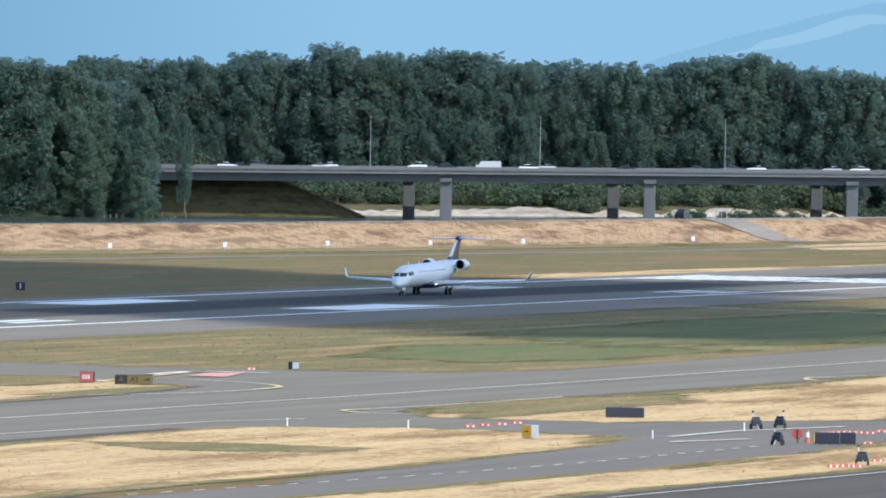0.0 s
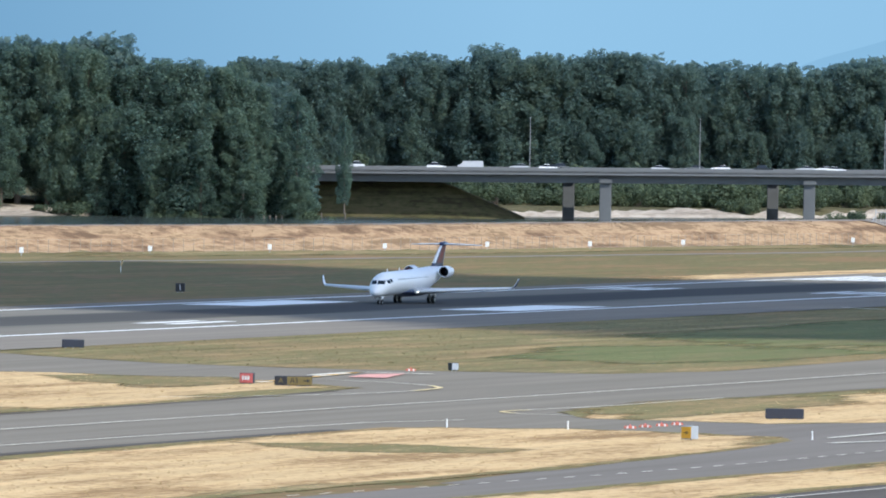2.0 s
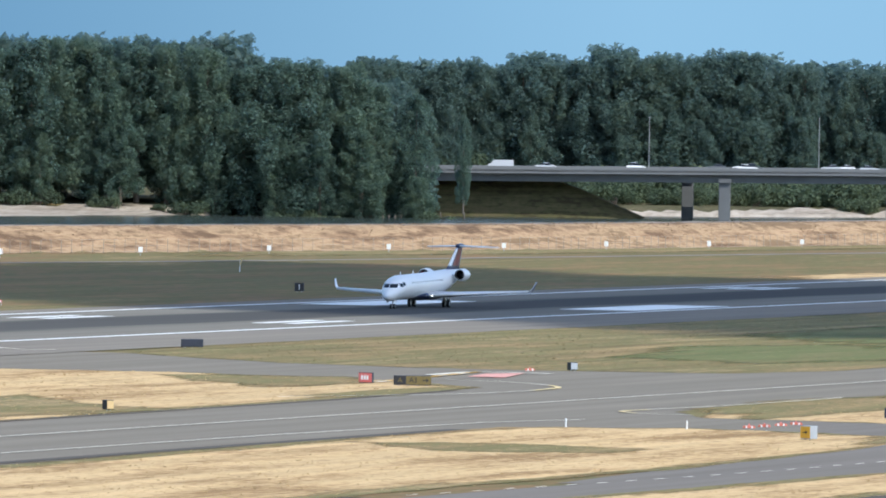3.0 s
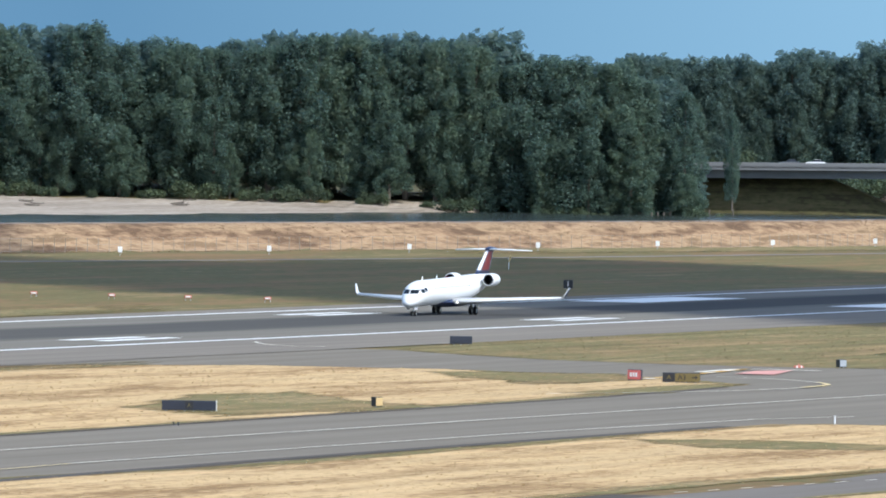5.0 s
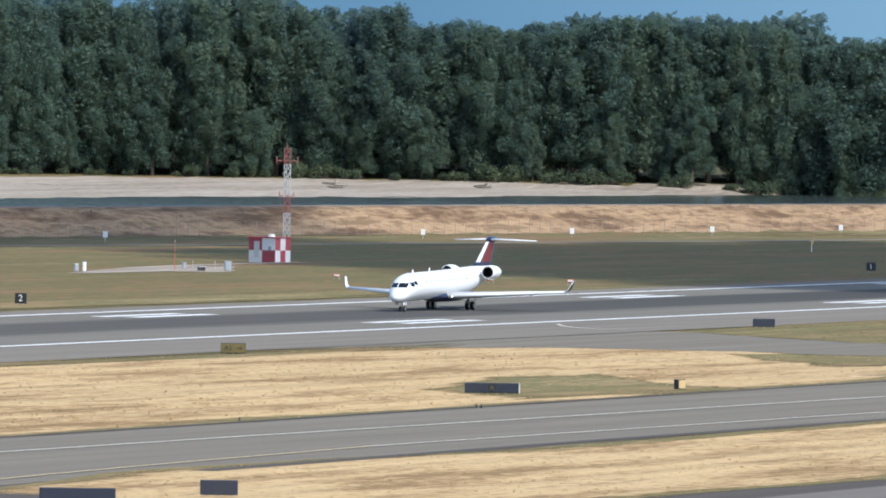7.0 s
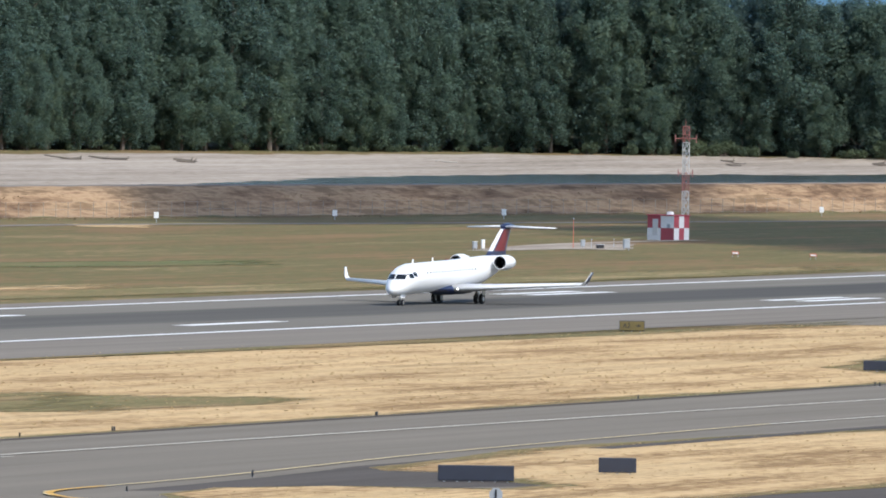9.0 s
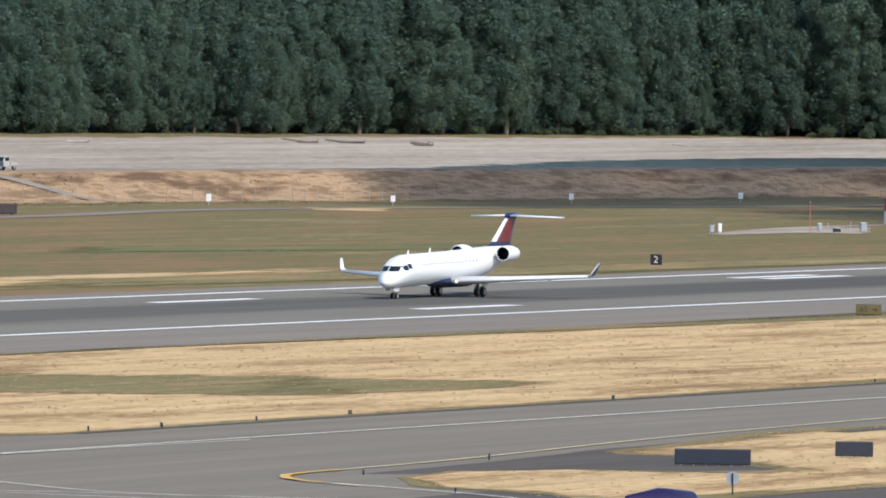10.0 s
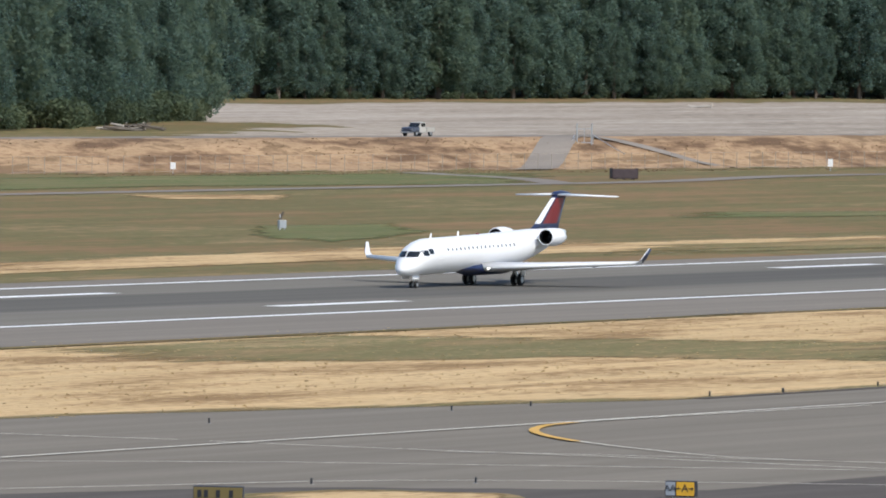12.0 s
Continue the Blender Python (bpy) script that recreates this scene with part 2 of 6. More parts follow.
def box(bm, x0, x1, y0, y1, z0, z1, bevel=0.0, mi=0):
    r = bmesh.ops.create_cube(bm, size=1, matrix=Matrix.Translation(((x0 + x1) / 2, (y0 + y1) / 2, (z0 + z1) / 2)) @ Matrix.Diagonal((x1 - x0, y1 - y0, z1 - z0, 1)))
    fs = list({f for v in r["verts"] for f in v.link_faces})
    for f in fs:
        f.material_index = mi
    if bevel:
        bmesh.ops.bevel(bm, geom=list({e for v in r["verts"] for e in v.link_edges}), offset=bevel, segments=2, affect="EDGES", profile=0.5)
    return bm


def boxed(*a, **k):
    return box(bmesh.new(), *a, **k)


def rod(bm, a, b, r0, r1=None, n=8):
    a, b = Vector(a), Vector(b)
    m = Matrix.Translation((a + b) / 2) @ (b - a).to_track_quat("Z", "Y").to_matrix().to_4x4()
    bmesh.ops.create_cone(bm, cap_ends=True, segments=n, radius1=r0, radius2=r0 if r1 is None else r1, depth=(b - a).length, matrix=m)
    return bm


def rods(pairs, r, n=6):
    bm = bmesh.new()
    for a, b in pairs:
        rod(bm, a, b, r, n=n)
    return bm


def empty(name, m, label, category, group=""):
    ob = new(name)
    ob.empty_display_size = 0.5
    ob.matrix_basis = m
    return tagged(ob, label, category, group)


def outline_bm(points, z, wobble=0.0, step=2.0, seed=0.0, thick=0.0, drift=3.0):
    """A flat sheet with the given corners; wobble: how far its edge wanders."""
    bm, ring = bmesh.new(), []
    for (x0, y0), (x1, y1) in zip(points, points[1:] + points[:1]):
        k = max(1, int(math.hypot(x1 - x0, y1 - y0) / step)) if wobble else 1
        for i in range(k):
            x, y = x0 + (x1 - x0) * i / k, y0 + (y1 - y0) * i / k
            if wobble:
                d = noise.noise_vector(Vector((x * 0.06, y * 0.25, seed))) * wobble + noise.noise_vector(Vector((x * 0.5, y * 1.3, seed))) * wobble * 0.35
                x, y = x + d.x * drift, y + d.y
            ring.append(bm.verts.new((x, y, z)))
    f = bm.faces.new(ring)
    if f.normal.z < 0:
        f.normal_flip()
    if thick:
        bmesh.ops.solidify(bm, geom=bm.faces[:], thickness=thick)
    bmesh.ops.triangulate(bm, faces=bm.faces[:])
    return bm


def sheet(name, points, z, mat, label, category, wobble=0.0, seed=0.0, kind="structure", drift=3.0):
    ob = new(name, mesh_of(outline_bm(points, z, wobble, seed=seed, drift=drift), name, mat))
    return tagged(ob, label, category, kind=kind)


def strip_bm(bm, path, width, z):
    """A painted line of that width along a path in the plan."""
    n, prev = len(path), None
    for i, (x, y) in enumerate(path):
        a, b = path[max(i - 1, 0)], path[min(i + 1, n - 1)]
        t = Vector((b[0] - a[0], b[1] - a[1])).normalized()
        q = [bm.verts.new((x - t.y * s * width / 2, y + t.x * s * width / 2, z)) for s in (-1, 1)]
        if prev:
            bm.faces.new((prev[0], q[0], q[1], prev[1]))
        prev = q
    return bm


def line(name, path, width, mat, label, z=0.095, category="marking"):
    ob = new(name, mesh_of(strip_bm(bmesh.new(), path, width, z), name, mat))
    return tagged(ob, label, category, kind="structure")


def arc(path, n=8):
    """A smooth curve through the corners of a path."""
    pts, out = [Vector((*p, 0)) for p in path], []
    for i in range(len(pts) - 1):
        p0, p1, p2, p3 = pts[max(i - 1, 0)], pts[i], pts[i + 1], pts[min(i + 2, len(pts) - 1)]
        for k in range(n):
            t = k / n
            v = 0.5 * (2 * p1 + (p2 - p0) * t + (2 * p0 - 5 * p1 + 4 * p2 - p3) * t * t + (3 * p1 - p0 - 3 * p2 + p3) * t ** 3)
            out.append((v.x, v.y))
    return out + [tuple(path[-1])]


# ---- ground: one sheet from the apron over the dike and the river bed to the horizon ----
def curve(xs, ys):
    return lambda x: float(np.interp(x, xs, ys))


CREST = curve([-1500, -700, -385, -286, -205, 62, 211, 700, 1500], [420, 320, 266, 252, 240, 190, 157, 100, 40])   # the dike's near shoulder
SHORE = curve([-600, -150, 60, 300, 530, 630, 690, 960, 1105, 1600], [330, 290, 330, 408, 452, 444, 424, 402, 320, 160])      # the far edge of the water
WOOD = curve([-200, -57, 90, 150, 330, 460, 540, 650, 740, 800, 850, 905, 950, 1190, 1600], [408, 436, 482, 640, 655, 636, 624, 613, 590, 570, 535, 365, 420, 300, 180])   # the foot of the wood


def ground_z(x, y):
    v = y - CREST(x)
    top = 3.9
    if v < -11:
        return 0.0
    rough = 0.35 * noise.noise(Vector((x * 0.07, y * 0.1, 3.1)))
    if v < 0:
        s = (v + 11) / 11
        return top * s * s * (3 - 2 * s) + rough * s * (1 - s) * 4
    if v < 11:
        return top
    shore, wood = SHORE(x), WOOD(x)
    bed = -4.0 if x > 20 else (-4.0 + 4.6 * min(1, (20 - x) / 120))
    if v < 34:
        s = (v - 11) / 23
        return top + (bed - top) * s
    if y < shore:
        return bed
    if y < wood:
        s = (y - shore) / max(1.0, wood - shore)
        return max(bed, -2.1) + (0.0 - max(bed, -2.1)) * min(1, s * 1.3) + rough * 0.6
    return 0.0 + min(2.5, (y - wood) * 0.02)


def ground():
    xs = np.concatenate([np.linspace(-4000, -1300, 10), np.arange(-1250, -420, 40), np.arange(-420, 1300, 7), np.linspace(1320, 4900, 14)])
    ys = np.concatenate([np.linspace(-2500, 60, 12), np.arange(70, 700, 2.6), np.linspace(720, 4000, 10)])
    verts = [(x, y, ground_z(x, y)) for y in ys for x in xs]
    nx, faces, mats = len(xs), [], []
    for j in range(len(ys) - 1):
        for i in range(nx - 1):
            faces.append((j * nx + i, j * nx + i + 1, (j + 1) * nx + i + 1, (j + 1) * nx + i))
            x, y = (xs[i] + xs[i + 1]) / 2, (ys[j] + ys[j + 1]) / 2
            v = y - CREST(x)
            edge = 2.5 * noise.noise(Vector((x * 0.05, y * 0.05, 7)))
            mats.append(0 if v < -11 + edge * 0.6 else 1 if v < 1.0 else 2 if v < 9 else 3 if y < SHORE(x) + (0.76 if x < 890 else 0.5) * (WOOD(x) - SHORE(x)) + edge * 4 else 5 if y < WOOD(x) + edge and x < 890 else 4)
    me = bpy.data.meshes.new("ground")
    me.from_pydata(verts, [], faces)
    for m in (FAR_GRASS, BANK_GRASS, GRAVEL, SAND, FOREST_FLOOR, FAR_GRASS):
        me.materials.append(m)
    me.polygons.foreach_set("material_index", mats)
    me.shade_smooth()
    return tagged(new("ground", me), "dry airfield grassland rising to a riverside dike and sandy shore", "ground", kind="structure")


ground()
WATER, wnodes, wlinks, wb = material("river_water", 0.12)
wb.inputs["Base Color"].default_value = (0.055, 0.07, 0.065, 1)
wave, wmap, wco, wbump = wnodes.new("ShaderNodeTexNoise"), wnodes.new("ShaderNodeMapping"), wnodes.new("ShaderNodeTexCoord"), wnodes.new("ShaderNodeBump")
wmap.inputs["Scale"].default_value = (0.5, 0.9, 1)
wave.inputs["Scale"].default_value, wave.inputs["Detail"].default_value = 1.0, 5
wbump.inputs["Strength"].default_value, wbump.inputs["Distance"].default_value = 0.3, 0.12
wlinks.new(wco.outputs["Object"], wmap.inputs["Vector"])
wlinks.new(wmap.outputs["Vector"], wave.inputs["Vector"])
wlinks.new(wave.outputs["Fac"], wbump.inputs["Height"])
wlinks.new(wbump.outputs["Normal"], wb.inputs["Normal"])
sheet("water", [(-120, 200), (4500, -900), (4500, 450), (900, 640), (-120, 450)], -2.0, WATER, "calm dark river water beside a sandy bank", "water")

# ---- paving ----
FT = 0.3048
sheet("runway_shoulder", [(-3200, -39.5), (420, -43.5), (420, 30), (-3200, 30.5)], 0.065, SHOULDER, "weathered grey asphalt runway shoulder", "shoulder", wobble=0.5)
sheet("runway", [(-3200, -23.4), (200, -23.4), (200, 23.4), (-3200, 23.4)], 0.075, RUNWAY, "grey asphalt runway blackened by tyre rubber", "runway")
# parallel taxiway, with the connector to the runway and the fan towards the apron
sheet("taxiway", [(-2600, -95), (-1178, -95), (-1150, -98.5), (-1100, -112.5), (-800, -113), (-748, -111), (-728, -98), (-720, -86), (-714, -70), (-716, -56), (-735, -43.5), (-764, -38), (-640, -38), (-640, -46), (-655, -58), (-668, -70), (-676, -85), (-677, -98),
                  (-673, -113), (-651, -118), (-503, -115), (100, -112), (100, -145), (-700, -146), (-780, -143), (-814, -145), (-830, -152), (-836, -166), (-810, -183), (-700, -186), (-700, -191), (-835, -189), (-862, -180),
                  (-866, -169), (-862, -158), (-870, -147), (-927, -146), (-1060, -146.5), (-1075, -150), (-1068, -158), (-1060, -175), (-1140, -176), (-1135, -166), (-1120, -156), (-1150, -163), (-1300, -165), (-2600, -165)], 0.025, TAXI,
      "grey weathered asphalt taxiway with a curved connector", "taxiway", wobble=0.35)
sheet("service_road", [(-1500, -189), (-1037, -186), (-983, -188.5), (-930, -190.5), (-890, -191), (-835, -188), (-700, -180), (-700, -188), (-835, -195.5), (-903, -198), (-956, -198.5), (-996, -197), (-1031, -194.5), (-1500, -197)], 0.03, ROAD,
      "grey asphalt service road with a dashed centre line", "road", wobble=0.3)
sheet("apron", [(-1600, -211), (-1017, -208.5), (-978, -210.5), (-939, -211.5), (-700, -212), (-700, -330), (-1600, -330)], 0.03, DARK_TAR, "dark asphalt apron edge", "apron", wobble=0.4)

sheet("road_junction", [(-1000, -186), (-965, -184), (-900, -181), (-860, -168), (-835, -158), (-780, -184), (-700, -182), (-700, -196), (-835, -197), (-903, -198), (-1000, -197)], 0.028, ROAD, "grey asphalt junction of road and taxiway", "road", wobble=0.3)

# ---- grass fields on the ground sheet ----
FIELDS = {
    "infield_dry_grass": ([(-2600, -39), (-911, -37.6), (-764, -44), (-731, -44), (-716, -58), (-715, -74), (-723, -86), (-728, -98), (-748, -110.5), (-800, -113), (-950, -112.5), (-1100, -112.5), (-1150, -99), (-1175, -96), (-2600, -96)], DRY, "sun-bleached dry grass infield"),
    "infield_green_grass": ([(-640, -47), (-597, -41), (-520, -39.5), (-437, -41), (-350, -43), (100, -45), (100, -112), (-503, -115), (-651, -118), (-673, -113), (-677, -98), (-676, -85), (-668, -70), (-655, -58)], OLIVE, "olive green mown grass infield"),
    "verge_dry_grass": ([(-1151.1, -152.4), (-1139.1, -151.3), (-1131.9, -155.0), (-1129.1, -163.8), (-1121.2, -163.9), (-1106.5, -153.0), (-1106.0, -148.8), (-1101.3, -146.9), (-1067.6, -142.0), (-1023.5, -143.9), (-1010, -147), (-927, -146), (-870, -146.5), (-862, -158), (-866, -169), (-872, -177), (-882, -180.5), (-915, -183), (-965, -184.5), (-1010, -183), (-1037, -183), (-1100, -180), (-1174.8, -175.7), (-1169.5, -169.1), (-1159.6, -157.6)], DRY, "bleached dry grass verge"),
    "apron_dry_grass": ([(-1600, -196), (-1031, -194), (-956, -198), (-903, -198), (-835, -195), (-700, -188), (-700, -213), (-939, -212), (-1017, -209), (-1600, -212)], DRY, "bleached dry grass strip"),
    "east_dry_grass": ([(-814, -145), (-778, -143.5), (-741, -147), (-600, -148), (0, -150), (0, -200), (-700, -186), (-810, -183), (-836, -167), (-830, -152)], DRY, "dry grass island beside the taxiway"),
    "kerb_dry_grass": ([(-1240.1, -149.3), (-1232.0, -150.5), (-1229.9, -157.6), (-1234.5, -161.6), (-1261.1, -171.8), (-1272.0, -160.5)], DRY, "dry grass at the paving's edge"),
}
for i, (name, (points, mat, label)) in enumerate(FIELDS.items()):
    sheet(name, points, 0.04, mat, label, "grass", wobble=0.7, seed=i)
PATCHES = [
    ([(-919.5, -150.0), (-914.3, -158.8), (-918.9, -170.2), (-931.5, -171.6), (-935.4, -160.6)], OLIVE_PATCH), ([(-824.1, -87.6), (-808.7, -90.1), (-831.9, -103.0), (-843.3, -112.9), (-880.2, -107.6), (-861.7, -95.4)], OLIVE_PATCH),
    ([(-726.8, -77.4), (-718.9, -90.2), (-739.6, -98.7), (-758.5, -96.8), (-745.2, -85.5)], OLIVE_PATCH), ([(-788.0, -106.9), (-761.8, -107.0), (-747.1, -110.1), (-782.5, -113.4)], OLIVE_PATCH),
    ([(-1000.2, -70.8), (-981.6, -83.4), (-975.1, -95.0), (-993.1, -97.8), (-1015.8, -93.0), (-1025.7, -81.5)], OLIVE_PATCH), ([(-1043.2, -47.1), (-1002.0, -46.1), (-994.3, -59.2), (-980.9, -78.1), (-1019.0, -93.4), (-1029.3, -74.3), (-1047.5, -70.7), (-1056.8, -63.3)], OLIVE_PATCH),
    ([(-1150, -40), (-900, -38.5), (-770, -45), (-735, -45), (-760, -50), (-900, -43), (-1150, -44)], OLIVE_PATCH), ([(-612.5, -88.6), (-559.7, -79.1), (-531.7, -88.2), (-548.5, -109.6), (-598.0, -110.2), (-626.8, -103.7)], GREEN_PATCH),
    ([(-486.3, -67.9), (-387.9, -65.5), (-269.9, -65.3), (-482.3, -112.1), (-531.5, -94.0)], GREEN_PATCH), ([(-730.0, -85.3), (-722.9, -88.8), (-736.5, -96.2), (-757.8, -99.0), (-762.5, -95.0)], OLIVE_PATCH),
    ([(-800.8, -144.0), (-769.1, -142.4), (-740.6, -149.7), (-763.0, -156.5), (-805.7, -156.2), (-828.5, -155.7)], OLIVE_PATCH), ([(-670.8, 111.2), (-648.5, 109.4), (-678.4, 91.3), (-724.8, 79.6), (-714.1, 91.8)], GREEN_PATCH),
    ([(-460.8, 246.2), (-383.2, 242.0), (-338.7, 231.9), (-409.6, 200.9), (-473.5, 214.5), (-527.8, 213.3)], GREEN_PATCH), ([(-41.3, 41.7), (53.1, 39.9), (171.0, 31.9), (115.6, 19.7), (-2.3, 22.5), (-75.2, 25.1)], DRY_PATCH),
    ([(-530.8, 191.6), (-509.8, 182.5), (-537.4, 171.9), (-548.1, 179.4)], DRY_PATCH), ([(-260.5, 207.3), (-254.8, 197.9), (-279.2, 189.9), (-280.9, 197.6)], DRY_PATCH), ([(395.9, 101.6), (504.8, 105.4), (358.4, 73.2), (351.7, 86.5)], DRY_PATCH),
    ([(176.6, 185.8), (318.6, 152.5), (436.3, 141.8), (363.4, 114.0), (194.2, 129.1), (66.3, 152.9)], OLIVE_PATCH), ([(-549.8, 116.2), (-485.0, 97.1), (-510.7, 87.2), (-576.2, 105.2)], GREEN_PATCH),
    ([(-842.1, 59.6), (-745.5, 64.7), (-642.4, 57.8), (-676.8, 44.0), (-782.6, 48.1), (-873.1, 44.5)], DRY_PATCH), ([(-699.5, 53.6), (-605.7, 47.3), (-454.0, 45.7), (-493.4, 32.5), (-637.1, 35.4), (-730.8, 40.4)], OLIVE_PATCH),
]


def patch(points, z, mat, label, seed, grow=1.2):
    """A sheet of other grass whose cover falls from its middle to its edge, where it thins out."""
    cx, cy = sum(p[0] for p in points) / len(points), sum(p[1] for p in points) / len(points)
    bm = outline_bm([(cx + (x - cx) * grow, cy + (y - cy) * grow) for x, y in points], z, 0.9, step=6.0, seed=seed, drift=1.5)
    ring = [v.co.copy() for v in bm.verts]
    bm.free()
    bm = bmesh.new()
    n, rows = len(ring), []
    for f in (1.0, 0.8, 0.55):
        rows.append([bm.verts.new((cx + (p.x - cx) * f, cy + (p.y - cy) * f, z)) for p in ring])
    hub = bm.verts.new((cx, cy, z))
    for a, b in zip(rows, rows[1:]):
        for k in range(n):
            bm.faces.new((a[k], a[(k + 1) % n], b[(k + 1) % n], b[k]))
    for k in range(n):
        bm.faces.new((rows[-1][k], rows[-1][(k + 1) % n], hub))
    bmesh.ops.recalc_face_normals(bm, faces=bm.faces[:])
    me = mesh_of(bm, "grass_patch", mat)
    cover = me.attributes.new("cover", "FLOAT", "POINT")
    cover.data.foreach_set("value", [0.0] * n + [0.45] * n + [0.85] * n + [1.0])
    tagged(new("grass_patch", me), label, "grass", kind="structure")


for i, (points, mat) in enumerate(PATCHES):
    patch(points, 0.05 + 0.004 * (i % 3), mat, {"olive_grass_patch": "olive patch of half-green grass", "green_grass_patch": "green patch of watered grass", "dry_grass_patch": "bleached patch of dry grass"}[mat.name], 20 + i)


def rim(points, seed, wide=5.0):
    """Half-green grass along the paved edge of a dry field, thinning out inwards."""
    bm = outline_bm(points, 0.047, 0.7, seed=seed)
    ring = [v.co.copy() for v in bm.verts]
    bm.free()
    area = sum(p.x * q.y - q.x * p.y for p, q in zip(ring, ring[1:] + ring[:1]))
    turn = 1 if area > 0 else -1
    bm, n, rows = bmesh.new(), len(ring), []
    for f in (0.0, 0.5, 1.0):
        row = []
        for k, p in enumerate(ring):
            t = (ring[(k + 3) % n] - ring[k - 3]).normalized()
            w = wide * (0.6 + 0.8 * noise.noise(Vector((p.x * 0.02, p.y * 0.05, seed))))
            row.append(bm.verts.new((p.x - t.y * turn * f * w, p.y + t.x * turn * f * w, 0.047)))
        rows.append(row)
    for a, b in zip(rows, rows[1:]):
        for k in range(n):
            bm.faces.new((a[k], a[(k + 1) % n], b[(k + 1) % n], b[k]))
    bmesh.ops.recalc_face_normals(bm, faces=bm.faces[:])
    me = mesh_of(bm, "grass_rim", OLIVE_PATCH)
    cover = me.attributes.new("cover", "FLOAT", "POINT")
    cover.data.foreach_set("value", [0.55] * n + [0.35] * n + [0.0] * n)
    tagged(new("grass_rim", me), "olive fringe of grass along the paving", "grass", kind="structure")


for i, name in enumerate(("verge_dry_grass", "apron_dry_grass", "east_dry_grass", "kerb_dry_grass")):
    rim(FIELDS[name][0], i + 2, 4.5)
rim(FIELDS["infield_dry_grass"][0], 0, 4.0)
# tar and gravel
sheet("tar_patch", [(-1146.8, -149.2), (-1125.5, -148.1), (-1097.6, -145.0), (-1082.9, -144.4), (-1100.7, -146.8), (-1113.0, -160.6), (-1123.1, -164.2), (-1140.3, -155.7)], 0.034, DARK_TAR, "dark tar patch on the paving", "paving", wobble=0.5)
sheet("tar_patch", [(-1250.8, -140.3), (-1232.6, -146.4), (-1224.7, -155.9), (-1214.1, -171.7), (-1253.5, -187.5), (-1283.5, -156.3)], 0.034, DARK_TAR, "dark tar strip at the paving's edge", "paving", wobble=0.4)
sheet("tar_patch", [(-1320, -155), (-1037, -155), (-1037, -190), (-1120, -200), (-1320, -215)], 0.02, DARK_TAR, "dark tar at the paving's edge", "paving", wobble=0.4)
line("tar_edge", [(-1060, -145.5), (-990, -145.0), (-927, -145.4), (-880, -146)], 1.6, DARK_TAR, "dark tar edge of the taxiway", 0.06)
line("tar_edge", [(-1098, -112.6), (-1090, -112.6), (-960, -113), (-800, -113.4), (-760, -112)], 0.9, DARK_TAR, "dark tar edge of the taxiway", 0.06)
line("perimeter_road", arc([(-900, 235), (-640, 205), (-466, 199), (-420, 198.3), (-372, 197.5), (-306, 206), (-250, 200), (-150, 172), (5, 137), (192, 110), (290, 97), (420, 92), (600, 85)]), 5.0, GRAVEL, "grey gravel perimeter road", 0.06, "road")
line("gate_track", arc([(-400, 198), (-372, 215), (-356, 232), (-346, 241)]), 4.5, GRAVEL, "grey gravel track to the gate", 0.064, "road")
line("gravel_track", arc([(-394.0, 103.5), (-351.0, 111.9), (-328.0, 114.4), (-307.6, 115.0), (-283.9, 114.5)]), 3.0, SAND, "pale gravel track to the hut", 0.064, "road")
sheet("gravel_pad", [(-396.9, 101.7), (-336.4, 115.0), (-323.3, 108.9), (-368.7, 94.4), (-370.2, 101.6)], 0.062, SAND, "pale gravel pad round equipment", "paving", wobble=0.6)

# ---- runway markings ----
def mark(name, x0, x1, y0, y1, mat=WHITE_LINE, label="white runway marking", z=0.095):
    bm = bmesh.new()
    bm.faces.new([bm.verts.new(p) for p in ((x0, y0, z), (x1, y0, z), (x1, y1, z), (x0, y1, z))])
    return tagged(new(name, mesh_of(bm, name, mat)), label, "marking", kind="structure")


for side in (-1, 1):
    line("side_stripe", [(-3000, side * 22.4), (0, side * 22.4)], 1.25, WHITE_LINE, "white runway side stripe")
    a, b = sorted((side * 36 * FT, side * 66 * FT))
    mark("aiming_point", -1168 * FT, -1022 * FT, a, b, label="broad white aiming point block")
    for start, bars in ((500, 3), (1500, 2), (2000, 2), (2500, 1), (3000, 1)):
        for i in range(bars):
            a, b = sorted((side * (36 + 11 * i) * FT, side * (42 + 11 * i) * FT))
            mark("touchdown_bar", -(start + 75) * FT, -start * FT, a, b, label="white touchdown zone bar")
    for i in range(8):
        a, b = sorted((side * (3 + 8.7 * i) * FT, side * (8.75 + 8.7 * i) * FT))
        mark("threshold_bar", -170 * FT, -20 * FT, a, b, label="white runway threshold bar")

# ---- taxiway markings ----
PALE = "faded pale taxiway line"
line("taxiway_edge_line", [(-2000, -122.5), (-1210, -122.3), (-1110, -123), (-990, -124.5), (-860, -127.5), (-700, -131.5), (-580, -132.5), (0, -133)], 0.3, FADED_LINE, PALE)
line("taxiway_edge_line", arc([(-1005.6, -137.8), (-1073.4, -140.9), (-1121.4, -145.3), (-1148.3, -146.6), (-1152.9, -147.4), (-1157.1, -149.5), (-1163.5, -155.8)]), 0.26, PALE_YELLOW, "yellow taxiway edge line with a sharp bend")
line("taxiway_edge_line", [(-1005.6, -137.8), (-990, -138), (-906, -139.8), (-860, -142.4), (-845, -146)], 0.26, FADED_LINE, PALE)
